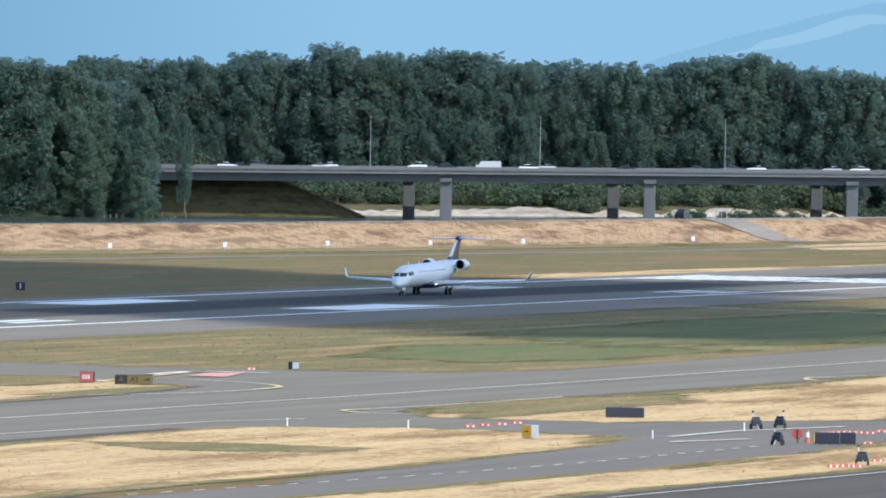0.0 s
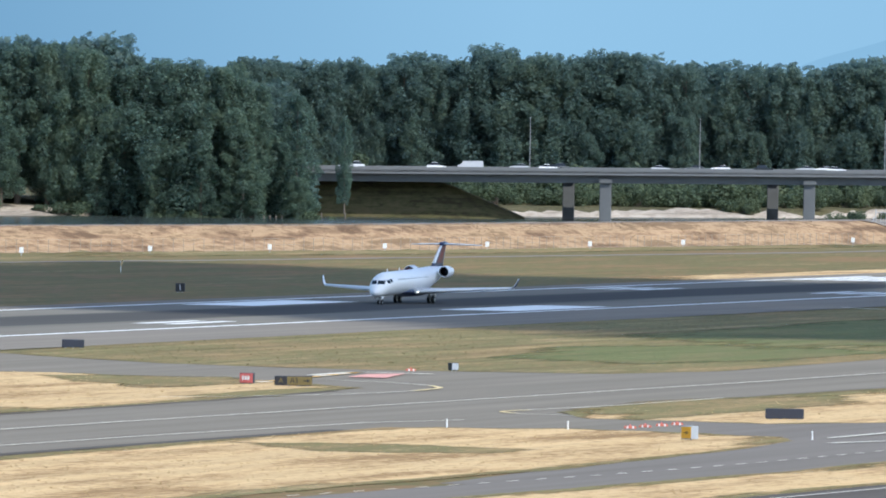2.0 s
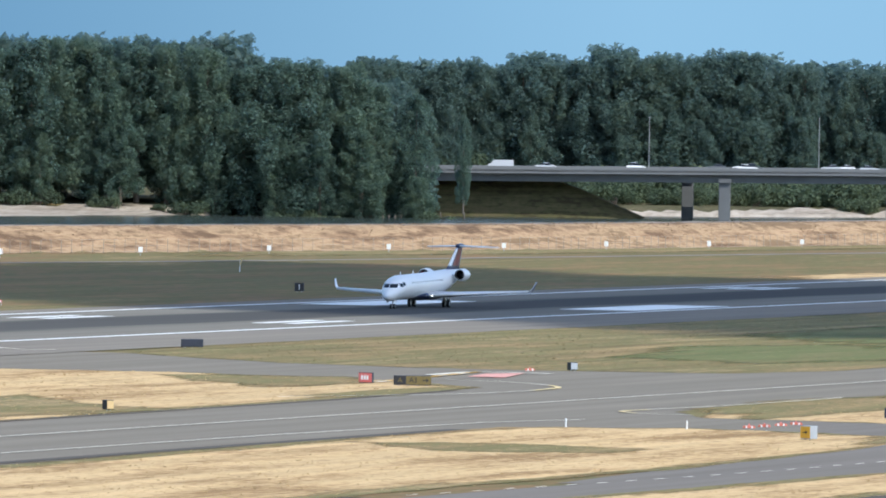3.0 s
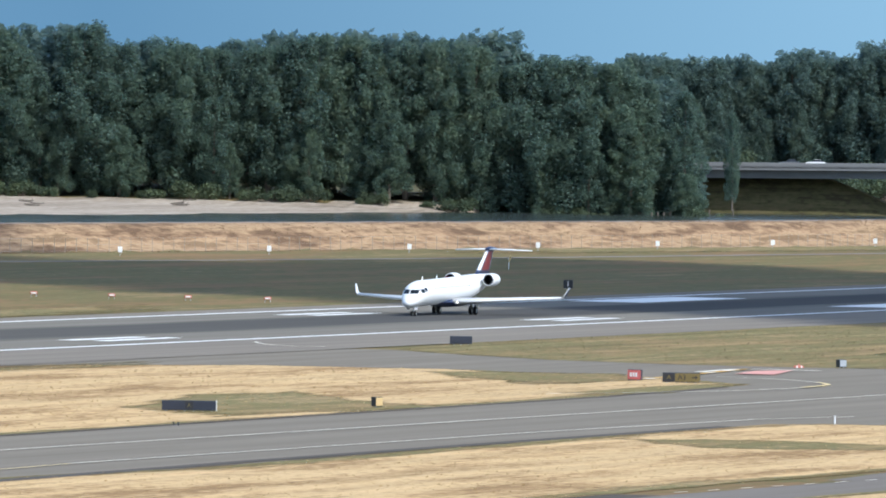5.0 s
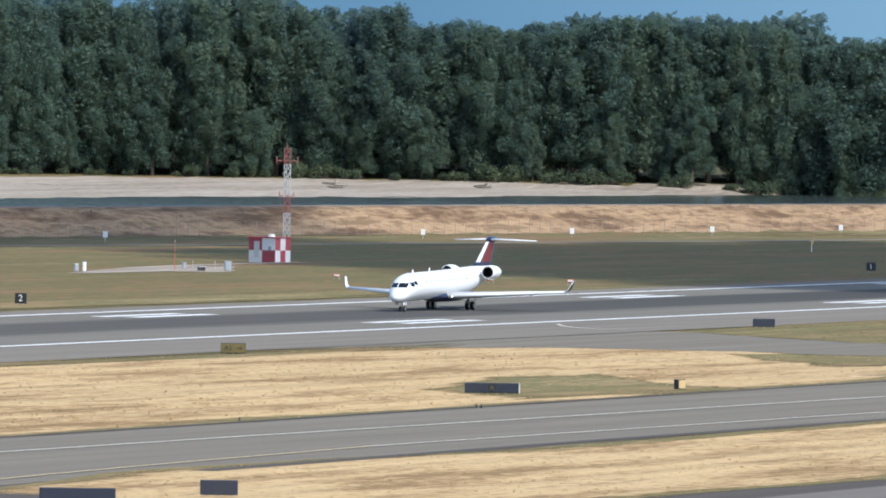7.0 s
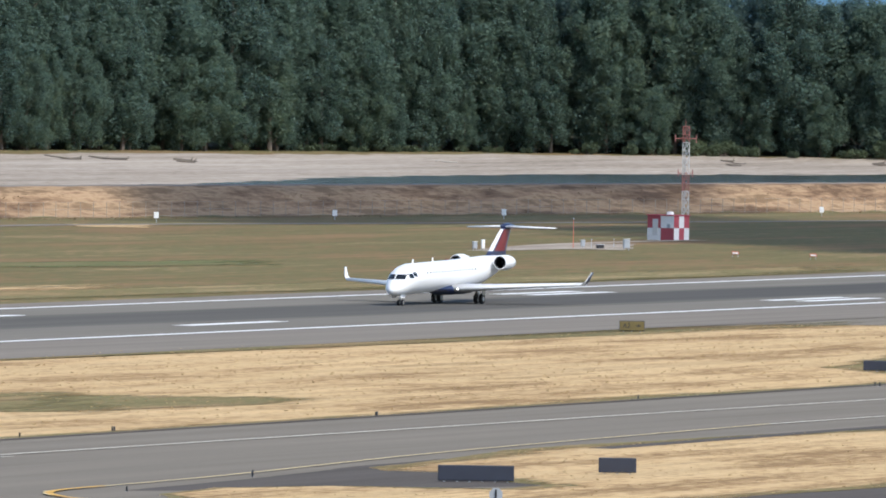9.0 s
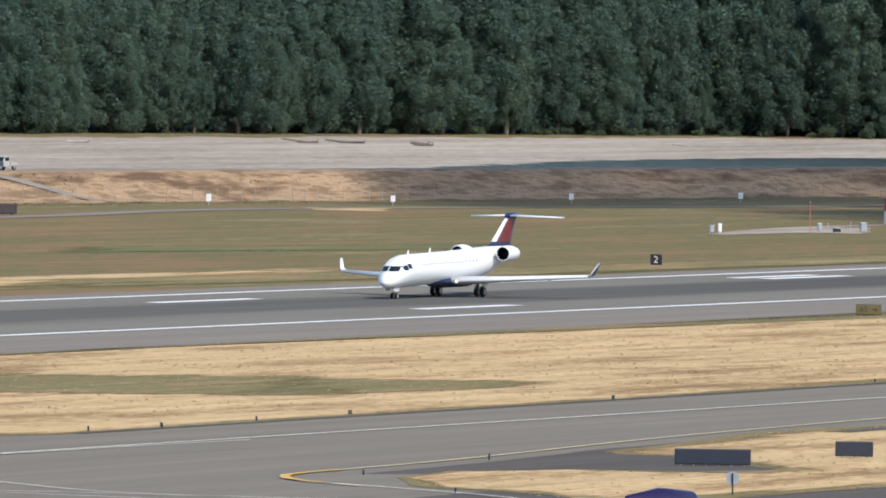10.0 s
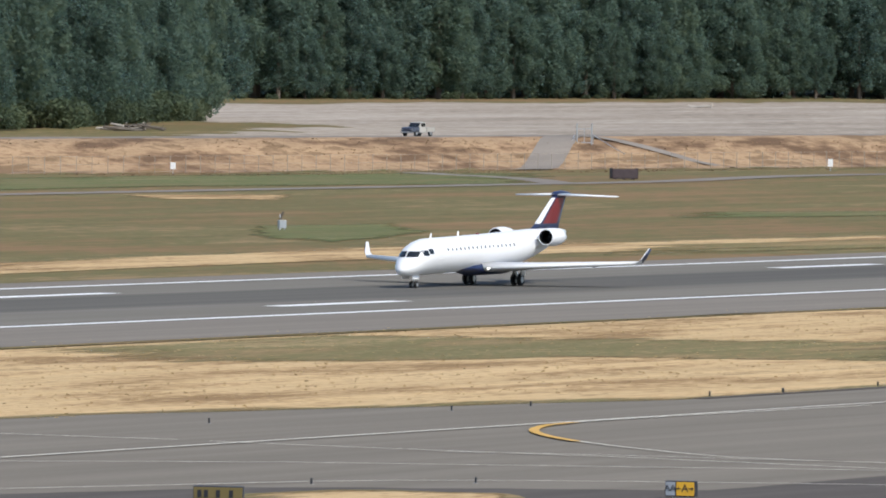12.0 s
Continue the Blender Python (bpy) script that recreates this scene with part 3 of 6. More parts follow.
line("yellow_bend", arc([(-1101.2, -124.6), (-1123.7, -123.6), (-1140.6, -123.4), (-1150.2, -125.3), (-1156.6, -127.8), (-1163.9, -132.5), (-1174.5, -141.8), (-1181.5, -150.9), (-1181.3, -163.0), (-1178.3, -174.0)]), 0.2, FADED_LINE, "pale taxiway guide line with a sharp bend")
line("yellow_bend", arc([(-1141.1, -123.5), (-1146.7, -124.2), (-1154.3, -126.8), (-1161.3, -130.7), (-1166.9, -134.7)]), 0.55, YELLOW_LINE, "bright yellow bend of a taxiway line", 0.1)
line("yellow_bend", arc([(-1142.0, -146.3), (-1148.4, -146.6), (-1153.6, -147.8), (-1158.3, -150.5), (-1160.4, -152.6)]), 0.45, YELLOW_LINE, "bright yellow bend of a taxiway line", 0.1)
line("guide_line", arc([(-1160.4, -152.6), (-1169.9, -164.7), (-1181.1, -175.0)]), 0.22, FADED_LINE, PALE)
line("guide_line", [(-1185.2, -135.2), (-1183.0, -145.4), (-1181.3, -163.0), (-1181.8, -172.3)], 0.2, FADED_LINE, PALE)
line("guide_line", [(-1180.5, -105.9), (-1181.1, -118.5)], 0.22, FADED_LINE, PALE)
line("guide_line", [(-1181.9, -120.7), (-1183.8, -131.8), (-1185.3, -144.8), (-1189.3, -161.7)], 0.2, FADED_LINE, PALE)
line("guide_line", [(-1215.3, -122.9), (-1204.6, -135.0), (-1198.4, -147.4), (-1190.7, -162.3)], 0.2, FADED_LINE, PALE)
line("apron_edge_line", arc([(-1246.2, -138.1), (-1234.4, -142.9), (-1224.1, -146.9), (-1217.3, -152.7), (-1211.5, -161.9), (-1207.8, -169.1)]), 0.2, FADED_LINE, PALE, 0.1)
line("hook_line", arc([(-796.5, -107.5), (-774.9, -115.5), (-759.7, -117.5), (-749.4, -117.3), (-742.7, -116.2), (-735.4, -113.3), (-726.5, -106.9), (-722.6, -100.8)]), 0.28, FADED_LINE, "pale curved taxiway line")
line("hook_bend", arc([(-755.7, -117.6), (-748.4, -117.1), (-742.7, -116.2), (-736.3, -113.7)]), 0.55, PALE_YELLOW, "pale yellow bend of a taxiway line", 0.1)
line("hook_line", arc([(-757.1, -144.2), (-792.0, -143.6), (-807.6, -142.1), (-815.2, -141.4), (-819.0, -142.0), (-823.1, -144.4), (-824.5, -149.3)]), 0.25, FADED_LINE, "pale curved taxiway line")
line("hook_bend", arc([(-811.0, -142.1), (-815.0, -141.6), (-819.0, -142.0), (-822.4, -144.0)]), 0.5, PALE_YELLOW, "pale yellow bend of a taxiway line", 0.1)
line("hook_line", arc([(-629.7, -149.8), (-653.3, -145.6), (-664.4, -143.9), (-669.5, -144.6), (-675.6, -146.8), (-685.9, -154.9)]), 0.25, FADED_LINE, "pale curved taxiway line")
line("hook_bend", arc([(-660.5, -144.6), (-664.4, -143.9), (-669.5, -144.6), (-675.6, -146.8)]), 0.5, PALE_YELLOW, "pale yellow bend of a taxiway line", 0.1)
line("runway_exit_line", arc([(-620.0, -26.6), (-629.4, -30.5), (-636.7, -35.6), (-635.9, -38.6)]), 0.3, FADED_LINE, PALE, 0.1)
line("grass_edge_line", [(-281.3, -40.7), (-294.8, -53.6), (-307.3, -73.5)], 0.8, FADED_LINE, "pale worn track across the grass", 0.07)
# hold-short bars across the connector
for i in range(15):
    f = i / 14
    a, b = (-736.3, -98.8), (-693.4, -94.9)
    x, y = a[0] + (b[0] - a[0]) * f, a[1] + (b[1] - a[1]) * f
    mark("hold_short_dash", x - 0.5, x + 3.0, y - 0.35, y + 0.5, YELLOW_LINE if i % 3 else FADED_LINE, "yellow hold-short dash", 0.1)
line("hold_short_line", arc([(-706.8, -94.8), (-692.2, -94.5), (-690.9, -98.0), (-692.3, -101.8)]), 0.9, FADED_LINE, "pale hold-short line", 0.1)
sheet("painted_sign", [(-710.3, -99.1), (-697.6, -97.4), (-692.2, -99.4), (-711.4, -102.9)], 0.1, RED_PAINT, "faded red runway marking painted on the connector", "marking")
# dashes of the service road, and edge lines
for i in range(26):
    f = i / 25
    a, b = (-1032.7, -185.5), (-895.5, -192.1)
    x, y = a[0] + (b[0] - a[0]) * f, a[1] + (b[1] - a[1]) * f - 2.2 * math.sin(math.pi * f)
    line("road_dash", [(x, y), (x + 2.2, y - 0.1)], 0.2, FADED_LINE, "pale centre dash of the service road")
line("road_stop_line", [(-873.3, -181.0), (-853.7, -181.1), (-833.3, -185.0)], 0.5, FADED_LINE, "pale line across the road", 0.1)
line("road_stop_line", [(-886.9, -184.3), (-874.6, -187.2)], 0.6, FADED_LINE, "pale line across the road", 0.1)
line("apron_line", [(-1016.4, -211.4), (-949.7, -213.8), (-850, -214)], 0.25, FADED_LINE, "pale line on the apron")


# ---- trees ----
def leaf_mesh(name, lobes, per, size, mat, seed):
    """A crown: leaf clumps scattered on and inside a set of lobes (centre, radii), with an uneven outline."""
    rng = np.random.default_rng(seed)
    vs = []
    for (cx, cy, cz), (rx, ry, rz) in lobes:
        k = int(per * (rx * ry * rz) ** 0.667)
        d = rng.normal(size=(k, 3))
        d /= np.linalg.norm(d, axis=1)[:, None]
        rad = 0.62 + 0.5 * rng.random(k)
        p = d * rad[:, None] * (rx, ry, rz) + (cx, cy, cz)
        nrm = d + rng.normal(size=(k, 3)) * 0.85 + (0, 0, 0.2)
        nrm /= np.linalg.norm(nrm, axis=1)[:, None]
        u = np.cross(nrm, rng.normal(size=(k, 3)))
        u /= np.linalg.norm(u, axis=1)[:, None]
        w = np.cross(nrm, u)
        s = size * (0.55 + 0.9 * rng.random((k, 1)))
        droop = np.array((0, 0, -0.25)) * s
        vs.append(np.stack([p - u * s, p - w * s * 0.7 + droop, p + u * s, p + w * s * 0.7], 1))
    v = np.concatenate(vs).reshape(-1, 3)
    return quad_mesh(name, v, mat)


def tree(name, height, width, seed, mat, per=115, leaf=0.27, label="tall dark green cottonwood in full leaf", low=0.1):
    """Tapered trunk with limbs under a broad crown of many lobes, from the ground skirt to a ragged top."""
    rng = random.Random(seed)
    top = empty(name, Matrix(), label, "tree", "riverside wood")
    lobes, bm = [], bmesh.new()
    rod(bm, (0, 0, -0.6), (0.2, 0.2, height * 0.9), height * 0.016, height * 0.002, 8)
    part("trunk", bm, BARK, top, "grey-brown bark")
    n = 84
    for i in range(n):
        f = low + (0.93 - low) * ((i + rng.random() * 0.9) / n) ** 0.9
        out = 0.5 * width * (0.62 + 0.38 * math.sin(math.pi * min(1, f * 1.15))) * math.sqrt(max(0.08, 1 - max(0, (f - 0.62) / 0.4) ** 2))
        a = i * 2.4 + rng.random() * 1.3
        d = out * (0.3 + 0.62 * rng.random())
        c = (math.cos(a) * d, math.sin(a) * d, f * height)
        r = width * (0.06 + 0.075 * rng.random()) * (1.12 - 0.35 * f)
        lobes.append((c, (r * rng.uniform(0.75, 1.2), r * rng.uniform(0.75, 1.2), r * rng.uniform(1.0, 1.9))))
        if i % 18 == 4:
            part("limb", rod(bmesh.new(), (0, 0, max(1.0, f * height - 3.5)), c, height * 0.004, height * 0.001, 5), BARK, top)
    for i in range(3):
        lobes.append(((rng.uniform(-1, 1) * width * 0.16, rng.uniform(-1, 1) * width * 0.16, height * rng.uniform(0.9, 0.965)), (width * rng.uniform(0.07, 0.11),) * 2 + (height * 0.035,)))
    lobes.append(((0, 0, height * 0.47), (width * 0.3, width * 0.3, height * 0.36)))
    crown = new("crown", leaf_mesh("crown", lobes, per, leaf, mat, seed))
    crown.parent = top
    return top


def bush(name, seed, mat, r=2.2, h=2.6, label="low grey-green willow shrub on the bank"):
    rng = random.Random(seed)
    top = empty(name, Matrix(), label, "shrub", "bank shrubs")
    lobes = [((rng.uniform(-r, r), rng.uniform(-r, r) * 0.7, h * rng.uniform(0.25, 0.6)), (r * rng.uniform(0.2, 0.5),) * 2 + (h * rng.uniform(0.15, 0.45),)) for _ in range(13)]
    part("stem", rods([((0, 0, -0.3), (l[0][0] * 0.7, l[0][1] * 0.7, l[0][2])) for l in lobes], 0.05, 5), BARK, top)
    crown = new("crown", leaf_mesh("crown", lobes, 130, 0.2, mat, seed))
    crown.parent = top
    return top


def scatter(kinds, m, rng, size=1.0, squash=1.0):
    ob = copy_thing(rng.choice(kinds), m)
    ob.scale = (size * squash, size * squash, size)
    return ob


def polyline(points, step, rng, jitter):
    """Points along a path in the plan, with the third value carried along."""
    out = []
    for (x0, y0, h0), (x1, y1, h1) in zip(points, points[1:]):
        k = max(1, round(math.hypot(x1 - x0, y1 - y0) / step))
        for i in range(k):
            f = (i + rng.uniform(-0.3, 0.3)) / k
            out.append((x0 + (x1 - x0) * f + rng.uniform(-jitter, jitter), y0 + (y1 - y0) * f + rng.uniform(-jitter, jitter), h0 + (h1 - h0) * f))
    return out


def wood():
    rng = random.Random(5)
    near = [tree("cottonwood", 30, w, 20 + i, HAZED_LEAVES) for i, w in enumerate((12, 13.5, 15, 11, 16, 13))]
    far = [tree("cottonwood", 30, w, 40 + i, HAZED_LEAVES_FAR, per=85, leaf=0.32) for i, w in enumerate((13, 15, 17, 14))]
    inner = [tree("cottonwood", 30, w, 50 + i, HAZED_LEAVES_FAR, per=14, leaf=0.62) for i, w in enumerate((13, 15, 17, 14))]
    shrubs = [bush("willow_shrub", 60 + i, SHRUB, 2.0 + 0.5 * i, 2.6 + 0.5 * i) for i in range(4)]
    # the island wood, from the bridge's end towards the open shore: place and height of its front edge
    front = [(909, 364, 33), (905, 378, 35), (902, 387, 38), (899, 398, 37), (895, 410, 37.5), (889, 429, 38), (884, 447, 37), (882, 453, 34), (876, 470, 35), (872, 484, 33.5), (869, 493, 38.5), (866, 501, 34), (864, 507, 39), (860, 518, 42), (856, 530, 39.5),
             (853, 538, 37), (848, 553, 40), (800, 575, 39), (740, 595, 38), (650, 618, 38), (540, 628, 37), (460, 640, 37), (330, 660, 37)]
    def plant(kinds, path, step, jitter, cut, lo, hi, squash):
        for x, y, h in polyline(path, step, rng, jitter):
            scatter(kinds, pose(x, y, ground_z(x, y) - 0.1, 0, 0, rng.uniform(0, 360)), rng, (h - cut) / 30 * rng.uniform(lo, hi), rng.uniform(*squash))
    crowns = [np.array([v.co for v in next(c for c in k.children if c.name.startswith("crown")).data.vertices]) for k in inner]
    depth = []
    def deepen(path, step, jitter, cut, lo, hi, squash):
        """Trees further in, of which only tops and gaps show."""
        for x, y, h in polyline(path, step, rng, jitter):
            a, sz, q = rng.uniform(0, 6.28), (h - cut) / 30 * rng.uniform(lo, hi), rng.uniform(*squash)
            v = rng.choice(crowns) * (sz * q, sz * q, sz)
            depth.append(np.stack([v[:, 0] * math.cos(a) - v[:, 1] * math.sin(a) + x, v[:, 0] * math.sin(a) + v[:, 1] * math.cos(a) + y, v[:, 2] + ground_z(x, y)], 1))
    plant(near, front, 6.0, 2.0, 0.5, 0.94, 1.02, (0.95, 1.4))
    plant(near, [(x - 4, y - 5, h * 0.6) for x, y, h in front], 10, 2.0, 0, 0.55, 1.1, (1.1, 1.6))
    deepen([(x + 13, y + 8, h) for x, y, h in front], 6.0, 3.0, 0.5, 0.95, 1.01, (1.1, 1.4))
    deepen([(x + 26, y + 16, h) for x, y, h in front], 8, 3.0, 1.5, 0.92, 1.0, (1.2, 1.5))
    # the shore behind the bridge
    behind = [(1190, 460, 34), (1212, 430, 34), (1214, 423, 36), (1218, 409, 35), (1220, 402, 38.5), (1221, 397, 35), (1226, 380, 37.5), (1228, 370, 37), (1232, 356, 36), (1235, 342, 35.5), (1241, 317, 37), (1244, 304, 39.5), (1247, 291, 36.5), (1251, 275, 35), (1258, 245, 35)]
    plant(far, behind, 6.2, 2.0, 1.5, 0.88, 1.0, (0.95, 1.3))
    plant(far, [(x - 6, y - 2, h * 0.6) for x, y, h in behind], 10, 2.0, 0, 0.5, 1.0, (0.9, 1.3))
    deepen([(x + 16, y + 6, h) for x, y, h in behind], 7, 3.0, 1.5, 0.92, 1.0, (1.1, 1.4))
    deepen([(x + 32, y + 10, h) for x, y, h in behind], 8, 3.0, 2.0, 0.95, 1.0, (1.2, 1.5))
    # a nearer grove at the head of the beach, and one slim tree before the bridge's end
    grove = [(150, 505, 33), (100, 490, 34), (40, 470, 34), (-20, 455, 33), (-80, 440, 33)]
    plant(near, grove, 7, 2.5, 0, 0.9, 1.05, (0.9, 1.3))
    plant(near, [(x + 10, y + 8, h) for x, y, h in grove], 7, 3, 0, 0.95, 1.05, (0.85, 1.1))
    deepen([(x + 20, y + 18, h) for x, y, h in grove], 8, 3, 0, 0.95, 1.05, (0.95, 1.1))
    scatter(near, pose(*(857.9, 340.1), 0, 0, 0, 40), rng, 0.72, 0.55)
    # willow shrubs along the feet of the woods
    def hem(path, dx, dy, step, lo, hi):
        for x, y, h in polyline(path, step, rng, 2.2):
            scatter(shrubs, pose(x + dx, y + dy, ground_z(x + dx, y + dy) - 0.1, 0, 0, rng.uniform(0, 360)), rng, rng.uniform(lo, hi), rng.uniform(0.9, 1.4))
    hem(front[:16], -9, -7, 7.5, 0.4, 1.2)
    hem(front[15:], -7, -7, 9, 0.2, 0.7)
    hem(behind, -13, -4, 6.5, 1.3, 2.4)
    hem(behind, -45, -12, 6.5, 1.0, 1.8)
    hem(behind, -75, -19, 7.0, 0.7, 1.5)
    hem(behind, -105, -26, 8.0, 0.6, 1.3)
    hem([(1005, 425, 0), (1050, 392, 0), (1100, 358, 0), (1150, 322, 0)], 0, 0, 5.0, 0.9, 2.0)
    hem([(1035, 425, 0), (1080, 392, 0), (1130, 358, 0), (1180, 322, 0)], 0, 0, 5.0, 1.1, 2.2)
    hem(grove, -7, -6, 4, 0.5, 1.5)
    v = np.concatenate(depth)
    tagged(new("deep_wood", quad_mesh("deep_wood", v, HAZED_LEAVES_FAR)), "depth of the wood behind its front trees", "woodland", kind="stuff")
    for ob in near + far + inner + shrubs:
        for o in (*ob.children_recursive, ob):
            bpy.data.objects.remove(o)


wood()


# ---- highway bridge ----
BRIDGE = pose(1002, 241, 0, 0, 0, 103.8)  # local x runs along the deck, towards its far end on the island; local y points to the river's head


def deck_z(s):
    return 10.2 - 0.0075 * s


def bridge():
    top = empty("highway_bridge", BRIDGE, "long grey concrete girder bridge carrying a highway", "bridge")
    a, b = -300, 430
    def slab(y0, y1, up, down):
        bm = bmesh.new()
        r = [[bm.verts.new((s, y, deck_z(s) + dz)) for y, dz in ((y0, down), (y1, down), (y1, up), (y0, up))] for s in (a, b)]
        for i in range(4):
            bm.faces.new((r[0][i], r[0][(i + 1) % 4], r[1][(i + 1) % 4], r[1][i]))
        bm.faces.new(r[0][::-1]), bm.faces.new(r[1])
        bmesh.ops.recalc_face_normals(bm, faces=bm.faces[:])
        return bm
    for k, off in enumerate((0, -24)):
        part("deck", slab(off - 20, off, -0.65, -1.5), CONCRETE, top)
        for y in (off - 20, off - 0.3):
            part("parapet", slab(y, y + 0.3, 0.0, -1.1), CONCRETE, top)
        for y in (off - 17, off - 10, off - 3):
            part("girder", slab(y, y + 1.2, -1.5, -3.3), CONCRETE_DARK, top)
    for s, t in ((76.2, 84.8), (30.8, 38.9), (-14.3, -6.8), (-60, -52.5), (-106, -98), (-152, -144), (-198, -190), (-244, -236), (-290, -282), (168, 176), (214, 222), (260, 268), (306, 314), (352, 360), (398, 406)):
        for s, off in ((s, -0.5), (t, -24.5)):
            bm = bmesh.new()
            z = deck_z(s) - 3.3
            box(bm, s - 1.3, s + 1.3, off - 9, off - 0.6, -4.5, z, 0.15)
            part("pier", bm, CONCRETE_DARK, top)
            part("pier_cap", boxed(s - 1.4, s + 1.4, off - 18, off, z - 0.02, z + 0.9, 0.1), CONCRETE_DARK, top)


bridge()


def lamp_post(s):
    top = empty("street_lamp", BRIDGE @ pose(s, -21.9, deck_z(s) - 0.65), "tall pale steel street lamp on the bridge", "street lamp", "bridge lamps")
    part("pole", rod(bmesh.new(), (0, 0, 0), (0, 0, 11.5), 0.11, 0.06), LAMP_GREY, top)
    part("arm", rods([((0, 0, 11.3), (0, 2.2, 11.8)), ((0, 0, 11.3), (0, -2.2, 11.8))], 0.07), LAMP_GREY, top)
    for y in (-2.3, 2.3):
        part("lantern", boxed(-0.15, 0.15, y - 0.35, y + 0.35, 11.7, 11.9, 0.03), LAMP_GREY, top)


LAMP_GREY = paint("lamp_grey", (0.30, 0.31, 0.32), 0.5, 0.3)
for s in (93.5, 55.4, 13.9, -28):
    lamp_post(s)
# the abutment under the bridge's island end, its earth coloured dark for shade
def abutment():
    bm, rows = bmesh.new(), []
    for i in range(12):
        s = 150 - i * 5.2
        h = max(-3.0, min(deck_z(s) - 3.4, -3.0 + (s - 92) * 0.42))
        rows.append([bm.verts.new((s, y, z + 0.5 * noise.noise(Vector((s, y, 2))))) for y, z in ((-4.5, -4.0), (-6.0, h * 0.5 - 1.5), (-8.0, h), (-42, h), (-46, -4.0))])
    for a, b in zip(rows, rows[1:]):
        for j in range(4):
            bm.faces.new((a[j], a[j + 1], b[j + 1], b[j]))
    bmesh.ops.recalc_face_normals(bm, faces=bm.faces[:])
    ob = new("embankment", mesh_of(bm, "embankment", FOREST_FLOOR, smooth=True))
    ob.matrix_basis = BRIDGE
    tagged(ob, "earth embankment coloured dark, as shaded, under the end of a bridge", "embankment", kind="structure")


abutment()


# ---- vehicles ----
GLASS = paint("car_glass", (0.02, 0.024, 0.03), 0.06)
TYRE = paint("tyre", (0.02, 0.02, 0.02), 0.9)
CAR_PAINT = {k: paint("car_paint", c, 0.25, vary=0.03) for k, c in {"white": (0.78, 0.78, 0.78), "silver": (0.5, 0.51, 0.53), "black": (0.015, 0.016, 0.018), "red": (0.28, 0.02, 0.02), "grey": (0.12, 0.125, 0.13)}.items()}


def profile_bm(points, half, taper=0.0):
    """A body pressed from a side outline (x, z), narrower towards its top."""
    bm = bmesh.new()
    top = max(z for _, z in points)
    low = min(z for _, z in points)
    sides = []
    for s in (-1, 1):
        sides.append([bm.verts.new((x, s * (half - taper * (z - low) / (top - low)), z)) for x, z in points])
    n = len(points)
    for i in range(n):
        bm.faces.new((sides[0][i], sides[0][(i + 1) % n], sides[1][(i + 1) % n], sides[1][i]))
    bm.faces.new(sides[0]), bm.faces.new(sides[1][::-1])
    bmesh.ops.recalc_face_normals(bm, faces=bm.faces[:])
    bmesh.ops.bevel(bm, geom=bm.edges[:], offset=0.05, segments=2, affect="EDGES")
    return bm


def car_wheels(top, xs, half, r=0.33):
    for x in xs:
        for s in (-1, 1):
            bm = rod(bmesh.new(), (x, s * (half - 0.2), r), (x, s * (half + 0.02), r), r, n=16)
            w = part("wheel", bm, TYRE, top)
            part("rim", rod(bmesh.new(), (x, s * (half - 0.1), r), (x, s * (half + 0.03), r), r * 0.6, n=10), LAMP_GREY, w)


def car(colour, kind, m, label):
    top = empty("car" if kind != "van" else "van", m, label, "car" if kind != "van" else "van", "bridge traffic")
    if kind == "van":
        part("body", profile_bm([(-2.9, 0.35), (2.9, 0.35), (2.95, 1.0), (2.2, 1.2), (1.7, 1.95), (-2.8, 2.0)], 0.98, 0.12), CAR_PAINT[colour], top)
        part("windscreen", profile_bm([(2.24, 1.22), (1.82, 1.85), (1.76, 1.85), (2.1, 1.22)], 0.88), GLASS, top)
    else:
        tall = 0.28 if kind == "suv" else 0.0
        part("body", profile_bm([(-2.2, 0.32), (2.2, 0.32), (2.25, 0.62), (2.1, 0.82), (1.0, 0.95 + tall * 0.4), (-2.0, 0.98 + tall * 0.4), (-2.25, 0.75)], 0.9, 0.06), CAR_PAINT[colour], top)
        part("cabin", profile_bm([(1.05, 0.93), (0.35, 1.4 + tall), (-1.1, 1.42 + tall), (-1.9 if tall else -1.75, 0.95)], 0.8, 0.14), GLASS, top)
        part("roof", profile_bm([(0.33, 1.38 + tall), (0.25, 1.46 + tall), (-1.05, 1.47 + tall), (-1.15, 1.38 + tall)], 0.68, 0.03), CAR_PAINT[colour], top)
    car_wheels(top, (-1.4, 1.4), 0.88)
    for s in (-1, 1):
        part("headlight", boxed(2.16, 2.27, s * 0.7 - 0.16, s * 0.7 + 0.16, 0.6, 0.75, 0.02), LAMP_GREY, top)
    return top


TRAFFIC = []  # thing, station at the start, lane, metres a second along the deck
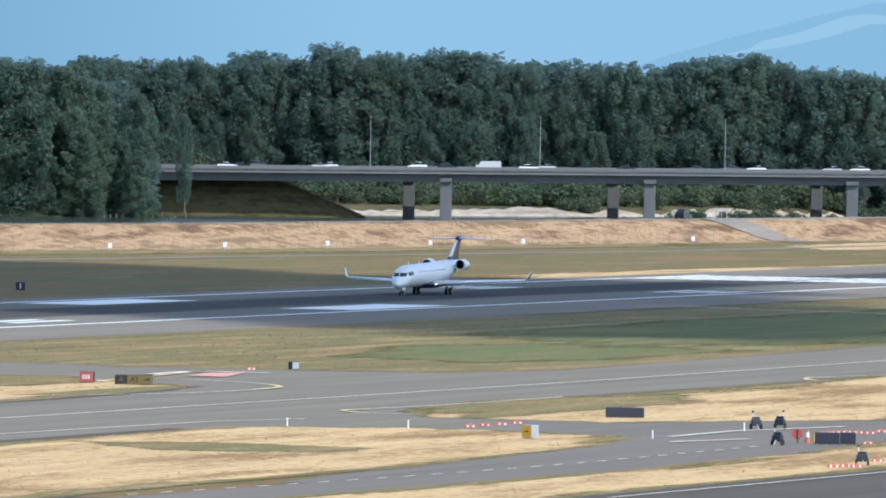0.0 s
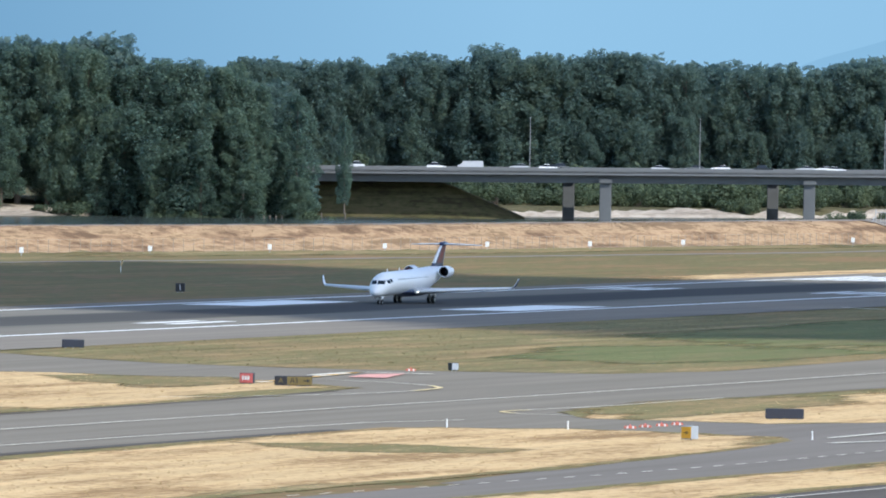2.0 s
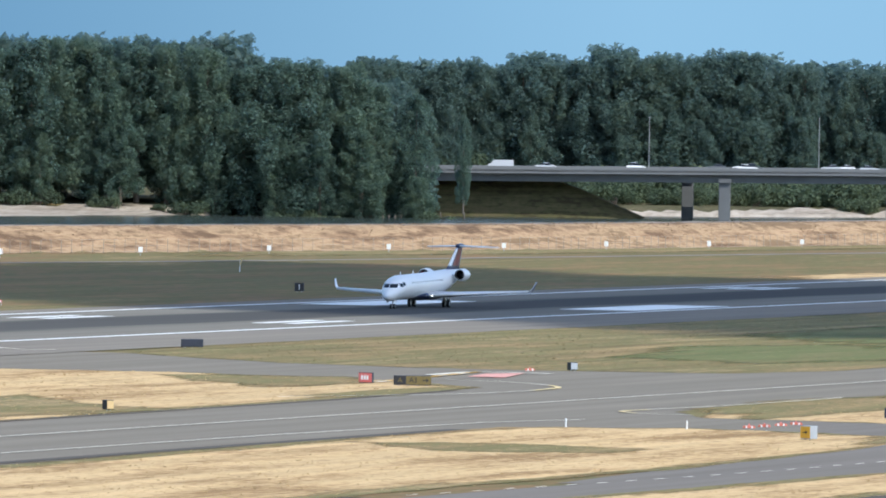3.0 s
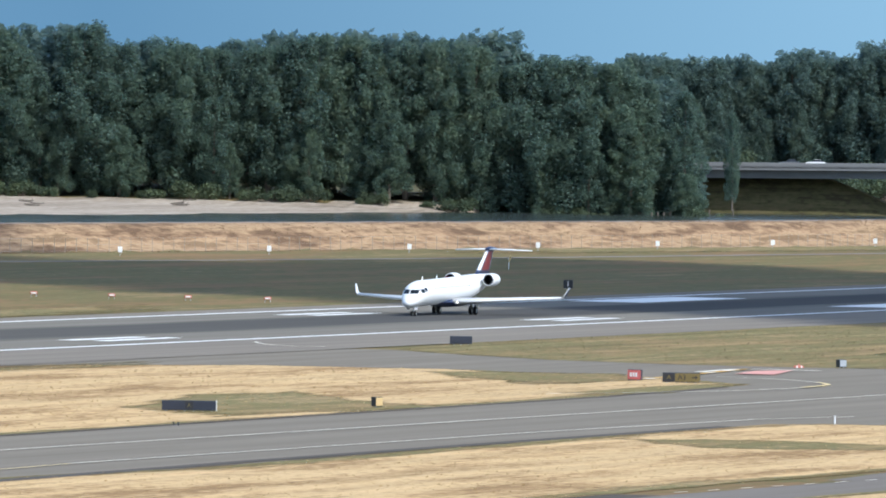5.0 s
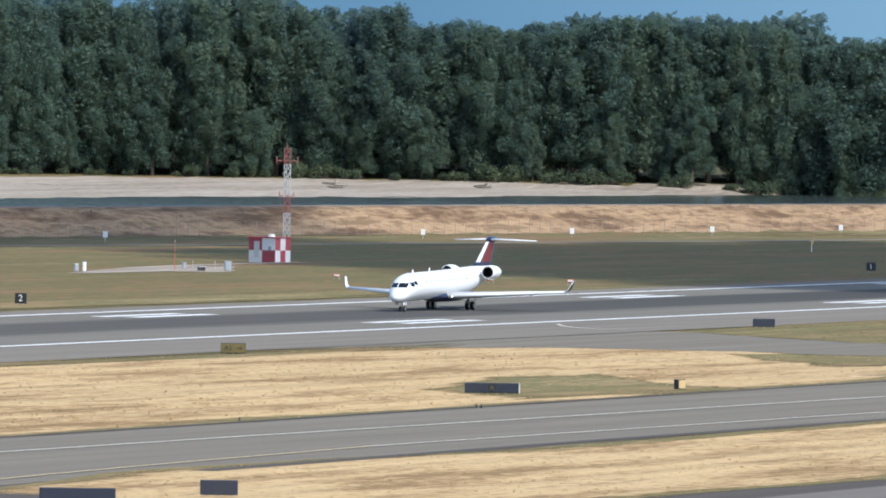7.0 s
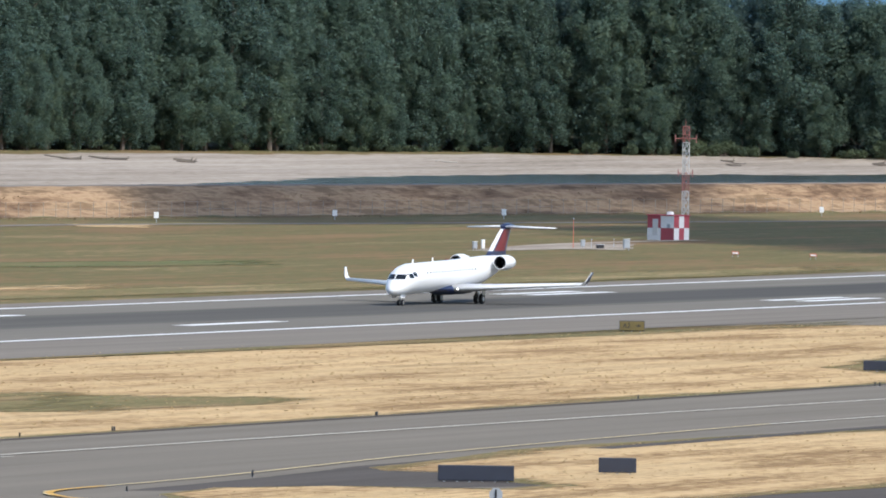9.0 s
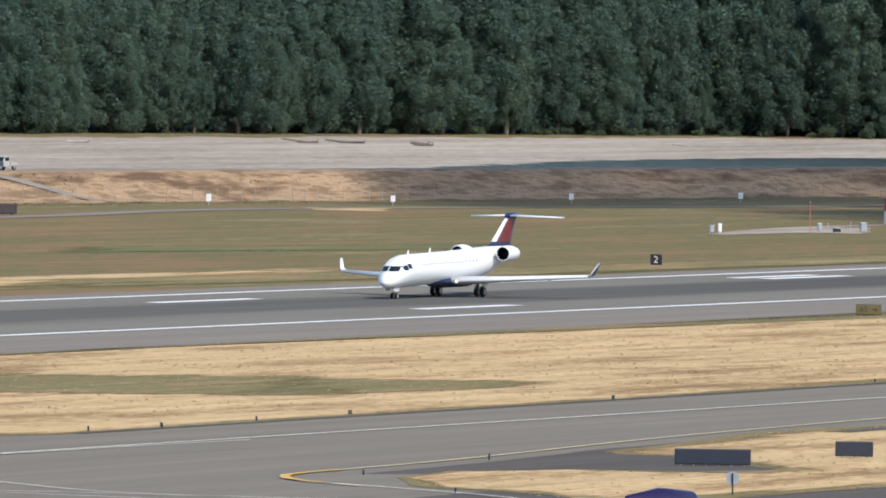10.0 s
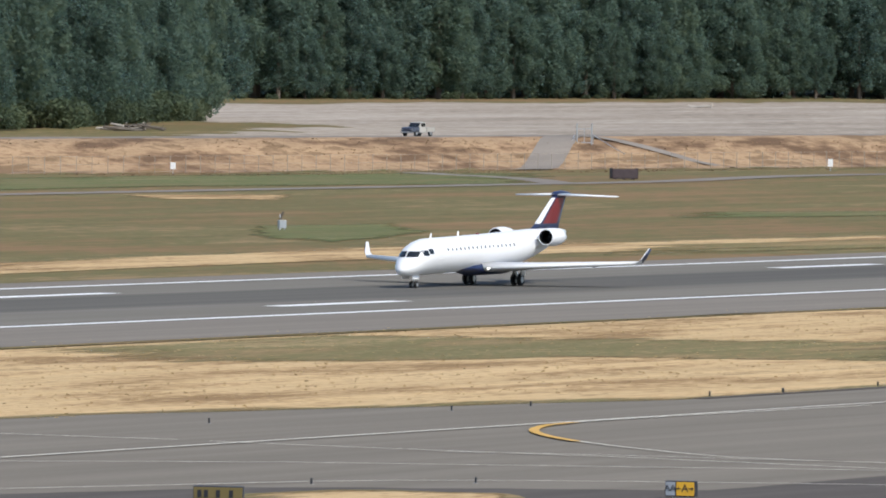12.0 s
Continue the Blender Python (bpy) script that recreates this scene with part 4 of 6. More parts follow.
for s, lane, speed, colour, kind in ((57.8, -4.5, -16.5, "white", "car"), (36.0, -4.5, -17, "black", "car"), (20, -7.5, -18, "grey", "car"), (76, -7.5, -17.5, "black", "suv"), (104, -4.5, -20, "silver", "car"), (125, -4.5, -18, "white", "car"), (122, -7.5, -17, "black", "car"), (118, -11, -16, "grey", "suv"), (150, -4.5, -18, "white", "suv"), (170, -7.5, -18, "silver", "car"),
                                     (103, -30, 22, "white", "car"), (83, -30, 25, "white", "suv"), (67, -33, 20, "silver", "van"), (54, -30, 21, "silver", "car"), (12.4, -30, 22, "grey", "car"), (6.7, -33, 22, "white", "car"), (-10.3, -30, 21, "silver", "car"), (-16.6, -33, 22, "white", "car"), (-40, -30, 22, "black", "suv"), (-62, -33, 22, "white", "car"), (-80, -30, 20, "silver", "car")):
    m = BRIDGE @ pose(s, lane, deck_z(s) - 0.65, 0, 0, 0 if speed > 0 else 180)
    TRAFFIC.append((car(colour, kind, m, f"{colour} {kind} driving over the highway bridge"), s, lane, speed))


def pickup():
    top = empty("pickup_truck", pose(-268, 253, 4), "dusty tan pickup truck driving along the dike road", "truck")
    tan, blue = paint("tan_paint", (0.42, 0.40, 0.36), 0.35, vary=0.06), paint("blue_shade_paint", (0.05, 0.06, 0.09), 0.35)
    part("hood", profile_bm([(1.0, 0.5), (2.55, 0.5), (2.6, 0.95), (2.4, 1.1), (0.95, 1.18)], 0.92, 0.05), blue, top, "dark hood")
    part("cab", profile_bm([(-0.6, 0.45), (1.05, 0.45), (1.05, 1.15), (0.45, 1.78), (-0.5, 1.8), (-0.62, 1.1)], 0.92, 0.14), tan, top)
    part("windscreen", profile_bm([(1.09, 1.17), (0.52, 1.72), (0.44, 1.72), (0.98, 1.17)], 0.74), GLASS, top)
    for s in (-1, 1):
        part("side_window", boxed(-0.4, 0.55, s * 0.83 - 0.03, s * 0.83 + 0.03, 1.2, 1.65, 0.02), GLASS, top)
        part("bed_side", profile_bm([(-2.6, 0.55), (-0.64, 0.5), (-0.64, 1.12), (-2.6, 1.12)], 0.05), tan, top, at=pose(0, s * 0.88, 0))
        part("headlight", boxed(2.5, 2.62, s * 0.7 - 0.15, s * 0.7 + 0.15, 0.75, 0.92, 0.02), LAMP_GREY, top)
    part("bed_floor", boxed(-2.6, -0.64, -0.88, 0.88, 0.55, 0.62), blue, top)
    part("tailgate", boxed(-2.65, -2.58, -0.88, 0.88, 0.55, 1.12, 0.02), tan, top)
    part("bumper", boxed(2.55, 2.72, -0.88, 0.88, 0.42, 0.6, 0.04), LAMP_GREY, top)
    car_wheels(top, (-1.65, 1.7), 0.9, 0.38)
    return top


PICKUP = pickup()
SUV = car("black", "suv", pose(400, 125, 4), "black sport utility vehicle on the dike road")


# ---- the airliner ----
WHITE = paint("white_gloss", (0.80, 0.81, 0.82), 0.28, vary=0.03)
NAVY = paint("navy_gloss", (0.012, 0.022, 0.07), 0.3, vary=0.1)
RED = paint("red_gloss", (0.17, 0.005, 0.012), 0.3, vary=0.1)
WING_GREY = paint("wing_grey", (0.62, 0.63, 0.64), 0.35, vary=0.05)
GREY_METAL = paint("grey_metal", (0.5, 0.51, 0.53), 0.4, 0.5, vary=0.06)
STEEL = paint("steel", (0.55, 0.55, 0.56), 0.35, 0.9)
RUBBER = paint("rubber", (0.018, 0.018, 0.02), 0.85)
DARK = paint("dark_void", (0.01, 0.011, 0.013), 0.4)
GLASS_DARK = paint("cockpit_glass", (0.012, 0.016, 0.02), 0.08)
GLOW, gn, gl, gb = material("landing_light_glow")
gb.inputs["Emission Color"].default_value, gb.inputs["Emission Strength"].default_value = (1, 0.97, 0.9, 1), 3.0


def loft(rings, n=28, cap=True):
    """A skin over elliptical rings (x, z of the middle, half width, half height)."""
    bm, rows = bmesh.new(), []
    for x, zc, w, h in rings:
        rows.append([bm.verts.new((x, w * math.cos(2 * math.pi * i / n), zc + h * math.sin(2 * math.pi * i / n))) for i in range(n)])
    for a, b in zip(rows, rows[1:]):
        for i in range(n):
            bm.faces.new((a[i], a[(i + 1) % n], b[(i + 1) % n], b[i]))
    if cap:
        bm.faces.new(rows[0]), bm.faces.new(rows[-1][::-1])
    bmesh.ops.recalc_face_normals(bm, faces=bm.faces[:])
    return bm


def foil(sections, n=12):
    """A wing skin over sections (leading edge point, chord, thickness, direction of thickness)."""
    bm, rows = bmesh.new(), []
    for (x, y, z), chord, thick, up in sections:
        u, ring = Vector(up), []
        for i in range(2 * n):
            k = i if i < n else 2 * n - i
            f = 0.5 - 0.5 * math.cos(math.pi * k / n)
            t = thick * 0.5 * (2.6 * math.sqrt(f) * (1 - f) + 0.02) * (1 if i < n else -0.7)
            ring.append(bm.verts.new(Vector((x - chord * f, y, z)) + u * t))
        rows.append(ring)
    for a, b in zip(rows, rows[1:]):
        for i in range(2 * n):
            bm.faces.new((a[i], a[(i + 1) % (2 * n)], b[(i + 1) % (2 * n)], b[i]))
    bm.faces.new(rows[0]), bm.faces.new(rows[-1][::-1])
    bmesh.ops.recalc_face_normals(bm, faces=bm.faces[:])
    return bm


BODY = [(2.7, 1.42, 0.04, 0.04), (2.6, 1.44, 0.28, 0.24), (2.25, 1.52, 0.58, 0.5), (1.7, 1.68, 0.84, 0.74), (1.0, 1.92, 1.05, 1.0), (0.3, 2.14, 1.19, 1.2), (-0.6, 2.32, 1.29, 1.33), (-1.8, 2.42, 1.345, 1.4), (-10, 2.58, 1.345, 1.4),
        (-17.0, 2.76, 1.345, 1.4), (-19.0, 2.9, 1.31, 1.34), (-21.5, 3.16, 1.16, 1.16), (-24.0, 3.46, 0.9, 0.92), (-26.0, 3.7, 0.62, 0.66), (-28.0, 3.92, 0.32, 0.38), (-29.2, 4.02, 0.1, 0.14)]


def body_at(x):
    xs = [-r[0] for r in BODY]
    return [float(np.interp(-x, xs, [r[k] for r in BODY])) for k in (1, 2, 3)]


def skin_patch(x0, x1, z0, z1, side, out=0.012, k=4):
    """A small panel that follows the fuselage's side."""
    bm, rows = bmesh.new(), []
    for i in range(k + 1):
        x = x0 + (x1 - x0) * i / k
        zc, w, h = body_at(x)
        row = []
        for j in range(k + 1):
            z = z0 + (z1 - z0) * j / k
            c = max(-1, min(1, (z - zc) / h))
            row.append(bm.verts.new((x, side * (w * math.sqrt(max(0, 1 - c * c)) + out), z)))
        rows.append(row)
    for a, b in zip(rows, rows[1:]):
        for j in range(k):
            bm.faces.new((a[j], a[j + 1], b[j + 1], b[j]))
    return bm


def airliner():
    top = empty("airliner", pose(-244, 4, 0, 0, 0, 180), "white twin-engine regional jet with navy and red tail fin", "aircraft")
    part("fuselage", loft(BODY), WHITE, top, "white gloss fuselage", smooth=True)
    part("belly_fairing", loft([(-4.5, 1.3, 0.1, 0.05), (-7.2, 1.4, 0.72, 0.24), (-8.8, 1.46, 1.05, 0.4), (-10.6, 1.4, 1.4, 0.56), (-15.8, 1.42, 1.4, 0.56), (-17.8, 1.6, 1.0, 0.45), (-19.4, 1.85, 0.3, 0.2)]), NAVY, top, "dark navy belly", smooth=True)
    for side in (-1, 1):
        wing = part("wing", foil([((-10.0, side * 1.0, 1.42), 6.2, 0.95, (0, 0, 1)), ((-12.2, side * 4.2, 1.58), 3.9, 0.66, (0, 0, 1)), ((-16.4, side * 11.45, 1.95), 1.7, 0.32, (0, 0, 1))]), WING_GREY, top, "pale grey swept wing", smooth=True)
        part("winglet_skin", foil([((-16.5, side * 11.5, 1.98), 1.4, 0.03, (0, side, 0)), ((-16.92, side * 11.83, 2.29), 0.9, 0.03, (0, side, 0)), ((-17.7, side * 12.11, 3.08), 0.42, 0.02, (0, side, 0))]), NAVY, wing, "dark navy outer face of the winglet", smooth=True)
        part("winglet", foil([((-16.45, side * 11.43, 1.94), 1.5, 0.14, (0, side, 0)), ((-16.9, side * 11.75, 2.27), 0.95, 0.12, (0, side, 0)), ((-17.7, side * 12.05, 3.1), 0.45, 0.07, (0, side, 0))]), WHITE, wing, "white upturned winglet", smooth=True)
        for y in (3.3, 5.6, 7.9):
            x = -14.2 - (y - 3) * 0.5
            part("flap_fairing", loft([(x + 1.2, 1.55 + y * 0.035, 0.04, 0.04), (x, 1.42 + y * 0.035, 0.14, 0.17), (x - 1.4, 1.42 + y * 0.035, 0.03, 0.04)], 10), GREY_METAL, wing, smooth=True, at=pose(0, side * y, 0))
        e = part("engine", loft([(-20.50, 3.5, 0.6, 0.6), (-20.40, 3.5, 0.56, 0.56), (-20.60, 3.5, 0.53, 0.53), (-21.40, 3.5, 0.53, 0.53)], 24, False), DARK, top, at=pose(0, side * 2.15, 0.24), smooth=True)
        part("nacelle", loft([(-20.38, 3.5, 0.56, 0.56), (-20.34, 3.5, 0.61, 0.61), (-20.50, 3.5, 0.66, 0.66), (-21.10, 3.5, 0.71, 0.71), (-22.10, 3.5, 0.7, 0.7), (-23.00, 3.5, 0.58, 0.58), (-23.50, 3.5, 0.45, 0.45), (-23.45, 3.5, 0.4, 0.4)], 24, False), WHITE, e, "white engine nacelle", smooth=True)
        part("fan", loft([(-20.85, 3.5, 0.02, 0.02), (-21.10, 3.5, 0.14, 0.14), (-21.15, 3.5, 0.54, 0.54)], 20), DARK, e, smooth=True)
        part("exhaust", loft([(-23.30, 3.5, 0.38, 0.38), (-24.00, 3.5, 0.25, 0.25), (-24.20, 3.5, 0.05, 0.05)], 16), STEEL, e, smooth=True)
        part("pylon", boxed(-23.1, -21.1, min(side * 0.8, side * 1.6), max(side * 0.8, side * 1.6), 3.56, 3.8, 0.06), WHITE, top)
        st = part("stabiliser", foil([((-27.0, 0.0, 6.95), 2.6, 0.26, (0, 0, 1)), ((-28.9, side * 4.2, 6.85), 1.35, 0.13, (0, 0, 1))]), WHITE, top, "white horizontal tailplane", smooth=True)
        for i in range(17):
            x = -3.6 - i * 0.79
            part("cabin_window", skin_patch(x - 0.09, x + 0.09, 2.8 - 0.018 * x, 3.0 - 0.018 * x, side, k=2), GLASS_DARK, top)
        part("door", skin_patch(-2.6, -1.8, 1.8, 3.5, side, 0.006), WHITE, top)
        part("side_window", skin_patch(-0.95, -0.3, 2.66, 3.06, side, k=3), GLASS_DARK, top)
        part("side_window", skin_patch(-0.22, 0.5, 2.52, 2.94, side, k=3), GLASS_DARK, top)
        part("windscreen", foil_panel(side), GLASS_DARK, top)
        gear = part("main_gear", rods([((-15.2, side * 2.05, 0.5), (-15.1, side * 1.85, 1.6)), ((-14.4, side * 2.0, 0.75), (-15.1, side * 1.9, 1.5))], 0.1), STEEL, top)
        for y in (1.78, 2.32):
            wheel(gear, -15.2, side * y, 0.5, 0.3)
        part("gear_door", boxed(-15.5, -14.7, side * 2.55 - 0.03, side * 2.55 + 0.03, 0.85, 1.5, 0.02), WHITE, gear)
        part("landing_light", rod(bmesh.new(), (-10.35, side * 1.75, 1.42), (-10.2, side * 1.75, 1.42), 0.07, n=12), GLOW, top, "lit landing light")
    nose = part("nose_gear", rods([((0, 0, 0.3), (0.1, 0, 1.2)), ((0, -0.3, 0.3), (0, 0.3, 0.3)), ((0.1, 0, 0.7), (-0.7, 0, 1.2))], 0.07), STEEL, top)
    for y in (-0.2, 0.2):
        wheel(nose, 0, y, 0.29, 0.18)
    part("taxi_light", rod(bmesh.new(), (0.15, 0, 1.02), (0.22, 0, 1.02), 0.08, n=10), GREY_METAL, nose)
    for y in (-0.42, 0.42):
        part("gear_door", boxed(0.0, 1.2, y - 0.02, y + 0.02, 0.72, 1.15, 0.01), WHITE, nose)
    fin = part("fin", foil([((-21.6, 0, 4.0), 6.4, 0.5, (0, 1, 0)), ((-22.9, 0, 4.6), 5.0, 0.46, (0, 1, 0)), ((-26.7, 0, 6.95), 2.6, 0.32, (0, 1, 0))]), NAVY, top, "navy tail fin with red and white panels", smooth=True)
    for side in (-1, 1):
        for name, mat, cols in (("white_panel", WHITE, ((0.0, 0.15), (0.0, 0.15))), ("red_panel", RED, ((0.22, 0.86), (0.22, 0.86)))):
            bm = bmesh.new()
            rows = []
            for i in range(7):
                f = i / 6
                z = 4.72 + f * 2.0
                lead, chord = -22.9 - (z - 4.6) * 1.617, 5.0 - (z - 4.6) * 1.0213
                row = []
                for j in range(6):
                    c = cols[0][0] + (cols[0][1] - cols[0][0]) * j / 5
                    t = (0.46 - 0.057 * (z - 4.6)) * 0.5 * (2.6 * math.sqrt(c) * (1 - c) + 0.02) * (1 if side > 0 else 0.7)
                    row.append(bm.verts.new((lead - chord * c + (0.015 if c == 0 else 0), side * (t + 0.012), z)))
                rows.append(row)
            for a, b in zip(rows, rows[1:]):
                for j in range(5):
                    bm.faces.new((a[j], a[j + 1], b[j + 1], b[j]))
            part(name, bm, mat, fin)
    part("bullet_fairing", loft([(-26.4, 6.98, 0.03, 0.03), (-26.8, 7.0, 0.2, 0.2), (-28.2, 7.03, 0.26, 0.26), (-29.8, 6.98, 0.15, 0.17), (-30.4, 6.96, 0.02, 0.02)], 14), NAVY, top, "navy fairing on the fin's tip", smooth=True)
    for x, z in ((-3.0, 3.84), (-8.2, 3.96)):
        part("blade_antenna", foil([((x + 0.2, 0, z), 0.45, 0.06, (0, 1, 0)), ((x, 0, z + 0.36), 0.22, 0.03, (0, 1, 0))]), WHITE, top)
    part("beacon", loft([(-11.8, 4.05, 0.1, 0.03), (-12, 4.08, 0.1, 0.08), (-12.2, 4.05, 0.1, 0.03)], 10), RED, top)
    return top


def foil_panel(side):
    """One front cockpit pane, wrapped over the nose."""
    bm, rows = bmesh.new(), []
    for i in range(7):
        f = i / 6
        row = []
        for j in range(5):
            g = j / 4
            z = 2.42 + 0.44 * g
            # where the nose's skin stands at that height and angle
            lo, hi = -1.0, 2.5
            turn = 0.05 + 0.9 * f
            for _ in range(30):
                x = (lo + hi) / 2
                zc, w, h = body_at(x)
                c = (z - zc) / h
                y = w * math.sqrt(max(0.0, 1 - c * c)) if abs(c) < 1 else -1
                if y > 1.02 * math.sin(turn):
                    lo = x
                else:
                    hi = x
            row.append(bm.verts.new((lo + 0.02, side * 1.02 * math.sin(turn), z + 0.012)))
        rows.append(row)
    for p, q in zip(rows, rows[1:]):
        for j in range(4):
            bm.faces.new((p[j], p[j + 1], q[j + 1], q[j]))
    return bm


def wheel(parent, x, y, r, w):
    bm = bmesh.new()
    rod(bm, (x, y - w / 2, r), (x, y + w / 2, r), r, n=24)
    bmesh.ops.bevel(bm, geom=[e for e in bm.edges if abs(e.verts[0].co.y - e.verts[1].co.y) < 1e-4], offset=r * 0.16, segments=2, affect="EDGES")
    ty = part("wheel", bm, RUBBER, parent, "black tyre", smooth=False)
    part("rim", rod(bmesh.new(), (x, y - w / 2 - 0.01, r), (x, y + w / 2 + 0.01, r), r * 0.5, n=16), GREY_METAL, ty)


AIRLINER = airliner()


# ---- signs and airfield equipment ----
BLACK = paint("sign_black", (0.018, 0.019, 0.024), 0.5)
SIGN_BACK = paint("sign_back", (0.022, 0.027, 0.045), 0.55, vary=0.2)
SIGN_YELLOW = paint("sign_yellow", (0.72, 0.40, 0.03), 0.5)
# Sign yellow darkened to olive, as if in shade
SIGN_YELLOW_SHADED = paint("sign_yellow_shaded", (0.15, 0.115, 0.04), 0.55, vary=0.2)
SIGN_TAN = paint("sign_tan", (0.55, 0.40, 0.20), 0.6)
SIGN_RED = paint("sign_red", (0.62, 0.15, 0.14), 0.5)
SIGN_GREY = paint("sign_grey", (0.33, 0.36, 0.40), 0.5)
SIGN_WHITE = paint("sign_white", (0.8, 0.8, 0.8), 0.5)
ORANGE = paint("safety_orange", (0.52, 0.14, 0.09), 0.6)
RED_RUST = paint("dull_red", (0.36, 0.07, 0.06), 0.6, vary=0.25)
GALV = paint("galvanised_steel", (0.45, 0.46, 0.47), 0.45, 0.6)


def facing(spot, turn=0.0, z=0.0):
    """Upright at a spot of the plan, its front (-y) towards the terminal, turned by some degrees."""
    a = math.degrees(math.atan2(EYE[1] - spot[1], EYE[0] - spot[0]))
    return pose(spot[0], spot[1], z, 0, 0, a + 90 + turn)


def letters(text, size, mat, parent, x, z, y):
    cu = bpy.data.curves.new("lettering", "FONT")
    cu.body, cu.size, cu.align_x, cu.align_y, cu.extrude = text, size, "CENTER", "CENTER", 0.01
    ob = bpy.data.objects.new("lettering", cu)
    me = bpy.data.meshes.new_from_object(ob)
    bpy.data.objects.remove(ob)
    me.materials.append(mat)
    ob = new("lettering", me)
    ob.parent = parent
    ob.matrix_basis = pose(x, y, z, 90)
    return ob


def arrow(parent, x, z, y, mat, size=0.3, flip=1):
    bm = bmesh.new()
    box(bm, x - size * 0.5, x + size * 0.3, y, y + 0.02, z - size * 0.08, z + size * 0.08)
    vs = [bm.verts.new((x + flip * a * size, y - 0.001, z + b * size)) for a, b in ((0.1, 0.32), (0.1, -0.32), (0.55, 0))]
    bm.faces.new(vs)
    part("arrow", bm, mat, parent)


def sign(m, width, height, panels, label, depth=0.35, foot=0.12, back=None, group="airfield signs"):
    """A box sign on short legs. panels: (from, to, material) of its front, as shares of the width."""
    top = empty("airfield_sign", m, label, "sign", group)
    part("housing", boxed(-width / 2, width / 2, 0, depth, foot, height, 0.03), back or SIGN_BACK, top)
    for a, b, mat in panels:
        part("panel", boxed((a - 0.5) * width + 0.03, (b - 0.5) * width - 0.03, -0.02, 0.005, foot + 0.05, height - 0.05, 0.008), mat, top)
    n = max(2, round(width / 0.7))
    for i in range(n):
        x = (i + 0.5) / n * width - width / 2
        part("leg", boxed(x - 0.05, x + 0.05, depth * 0.3, depth * 0.3 + 0.08, -0.03, foot + 0.02), GALV, top)
    return top


s = sign(facing((-743.5, -99.6), -25), 1.25, 1.0, [(0, 1, SIGN_RED)], "red runway sign with pale marks in dry grass")
for x in (-0.3, -0.05, 0.2):
    part("mark", boxed(x - 0.08, x + 0.1, -0.035, -0.02, 0.4, 0.75), SIGN_WHITE, s)
s = sign(facing((-748.0, -105.0)), 3.15, 0.92, [(0, 0.32, BLACK), (0.32, 1, SIGN_YELLOW_SHADED)], "long black and yellow taxiway sign lettered A3, its yellow darkened for shade")
letters("A", 0.6, SIGN_YELLOW_SHADED, s, -1.05, 0.52, -0.03)
letters("A3", 0.6, BLACK, s, 0.05, 0.52, -0.03)
arrow(s, 1.1, 0.52, -0.04, BLACK, 0.5)
sign(facing((-822.5, -165.3), 4), 2.95, 0.9, [(0, 1, SIGN_BACK)], "dark back of a long taxiway sign")
s = sign(facing((-886.5, -173.6), -40), 0.95, 1.05, [(0, 1, SIGN_YELLOW)], "small yellow direction sign in a grey housing", depth=0.8, back=SIGN_GREY)
arrow(s, 0, 0.58, -0.04, BLACK, 0.4)
sign(facing((-676.7, -99.7), 35), 0.75, 0.8, [(0, 1, SIGN_GREY)], "small grey equipment sign with a dark side", depth=0.6, back=BLACK)
s = sign(facing((-873.1, -102.6)), 4.05, 0.86, [(0, 0.42, SIGN_BACK), (0.42, 0.58, BLACK), (0.58, 1, SIGN_BACK)], "long dark taxiway sign lettered A in its middle")
letters("A", 0.45, SIGN_YELLOW_SHADED, s, 0, 0.5, -0.03)
part("edge_trim", boxed(2.0, 2.06, 0.0, 0.3, 0.12, 0.86), SIGN_WHITE, s)
sign(facing((-849.0, -109.9), 40), 0.7, 0.85, [(0, 1, SIGN_TAN)], "small tan sign with a dark side", depth=0.55, back=BLACK)
sign(facing((-612.3, -44.7), 5), 2.1, 0.88, [(0, 1, SIGN_BACK)], "dark back of a short taxiway sign")
s = sign(facing((-767.9, -45.6)), 2.1, 0.98, [(0, 1, SIGN_YELLOW_SHADED)], "yellow taxiway sign beside the runway, darkened for shade")
letters("A2", 0.55, BLACK, s, -0.45, 0.55, -0.03)
arrow(s, 0.5, 0.55, -0.04, BLACK, 0.4)
sign(facing((-1120.0, -159.4), 3), 4.15, 0.95, [(0, 1, SIGN_BACK)], "long navy back of a taxiway sign on white feet", foot=0.1)
sign(facing((-1101.8, -161.2), 3), 2.1, 0.95, [(0, 1, SIGN_BACK)], "short navy back of a taxiway sign on white feet")
for spot, digit in (((-579.3, 42.6), "2"), ((-264.5, 46.9), "1")):
    s = sign(facing(spot, -8), 1.15, 1.15, [(0, 1, BLACK)], f"black runway distance sign with a white {digit}", depth=0.4, back=BLACK)
    letters(digit, 0.95, SIGN_WHITE, s, 0, 0.62, -0.03)
s = sign(facing((-1229.3, -166.8), -18), 1.45, 0.85, [(0.0, 0.36, SIGN_GREY), (0.36, 1, SIGN_YELLOW)], "yellow and black direction sign lettered AA and A", depth=0.45, back=BLACK)
letters("AA", 0.42, BLACK, s, -0.47, 0.5, -0.03)
letters("A", 0.5, BLACK, s, 0.25, 0.5, -0.03)
arrow(s, 0.55, 0.5, -0.04, BLACK, 0.25)
arrow(s, -0.02, 0.5, -0.04, BLACK, 0.25, -1)
s = sign(facing((-1252.1, -153.8), -10), 2.3, 0.9, [(0, 1, SIGN_YELLOW_SHADED)], "olive taxiway sign with dark marks")
for x in (-0.85, -0.55, 0.0, 0.6):
    part("mark", boxed(x - 0.09, x + 0.09, -0.04, -0.02, 0.38, 0.72), BLACK, s)
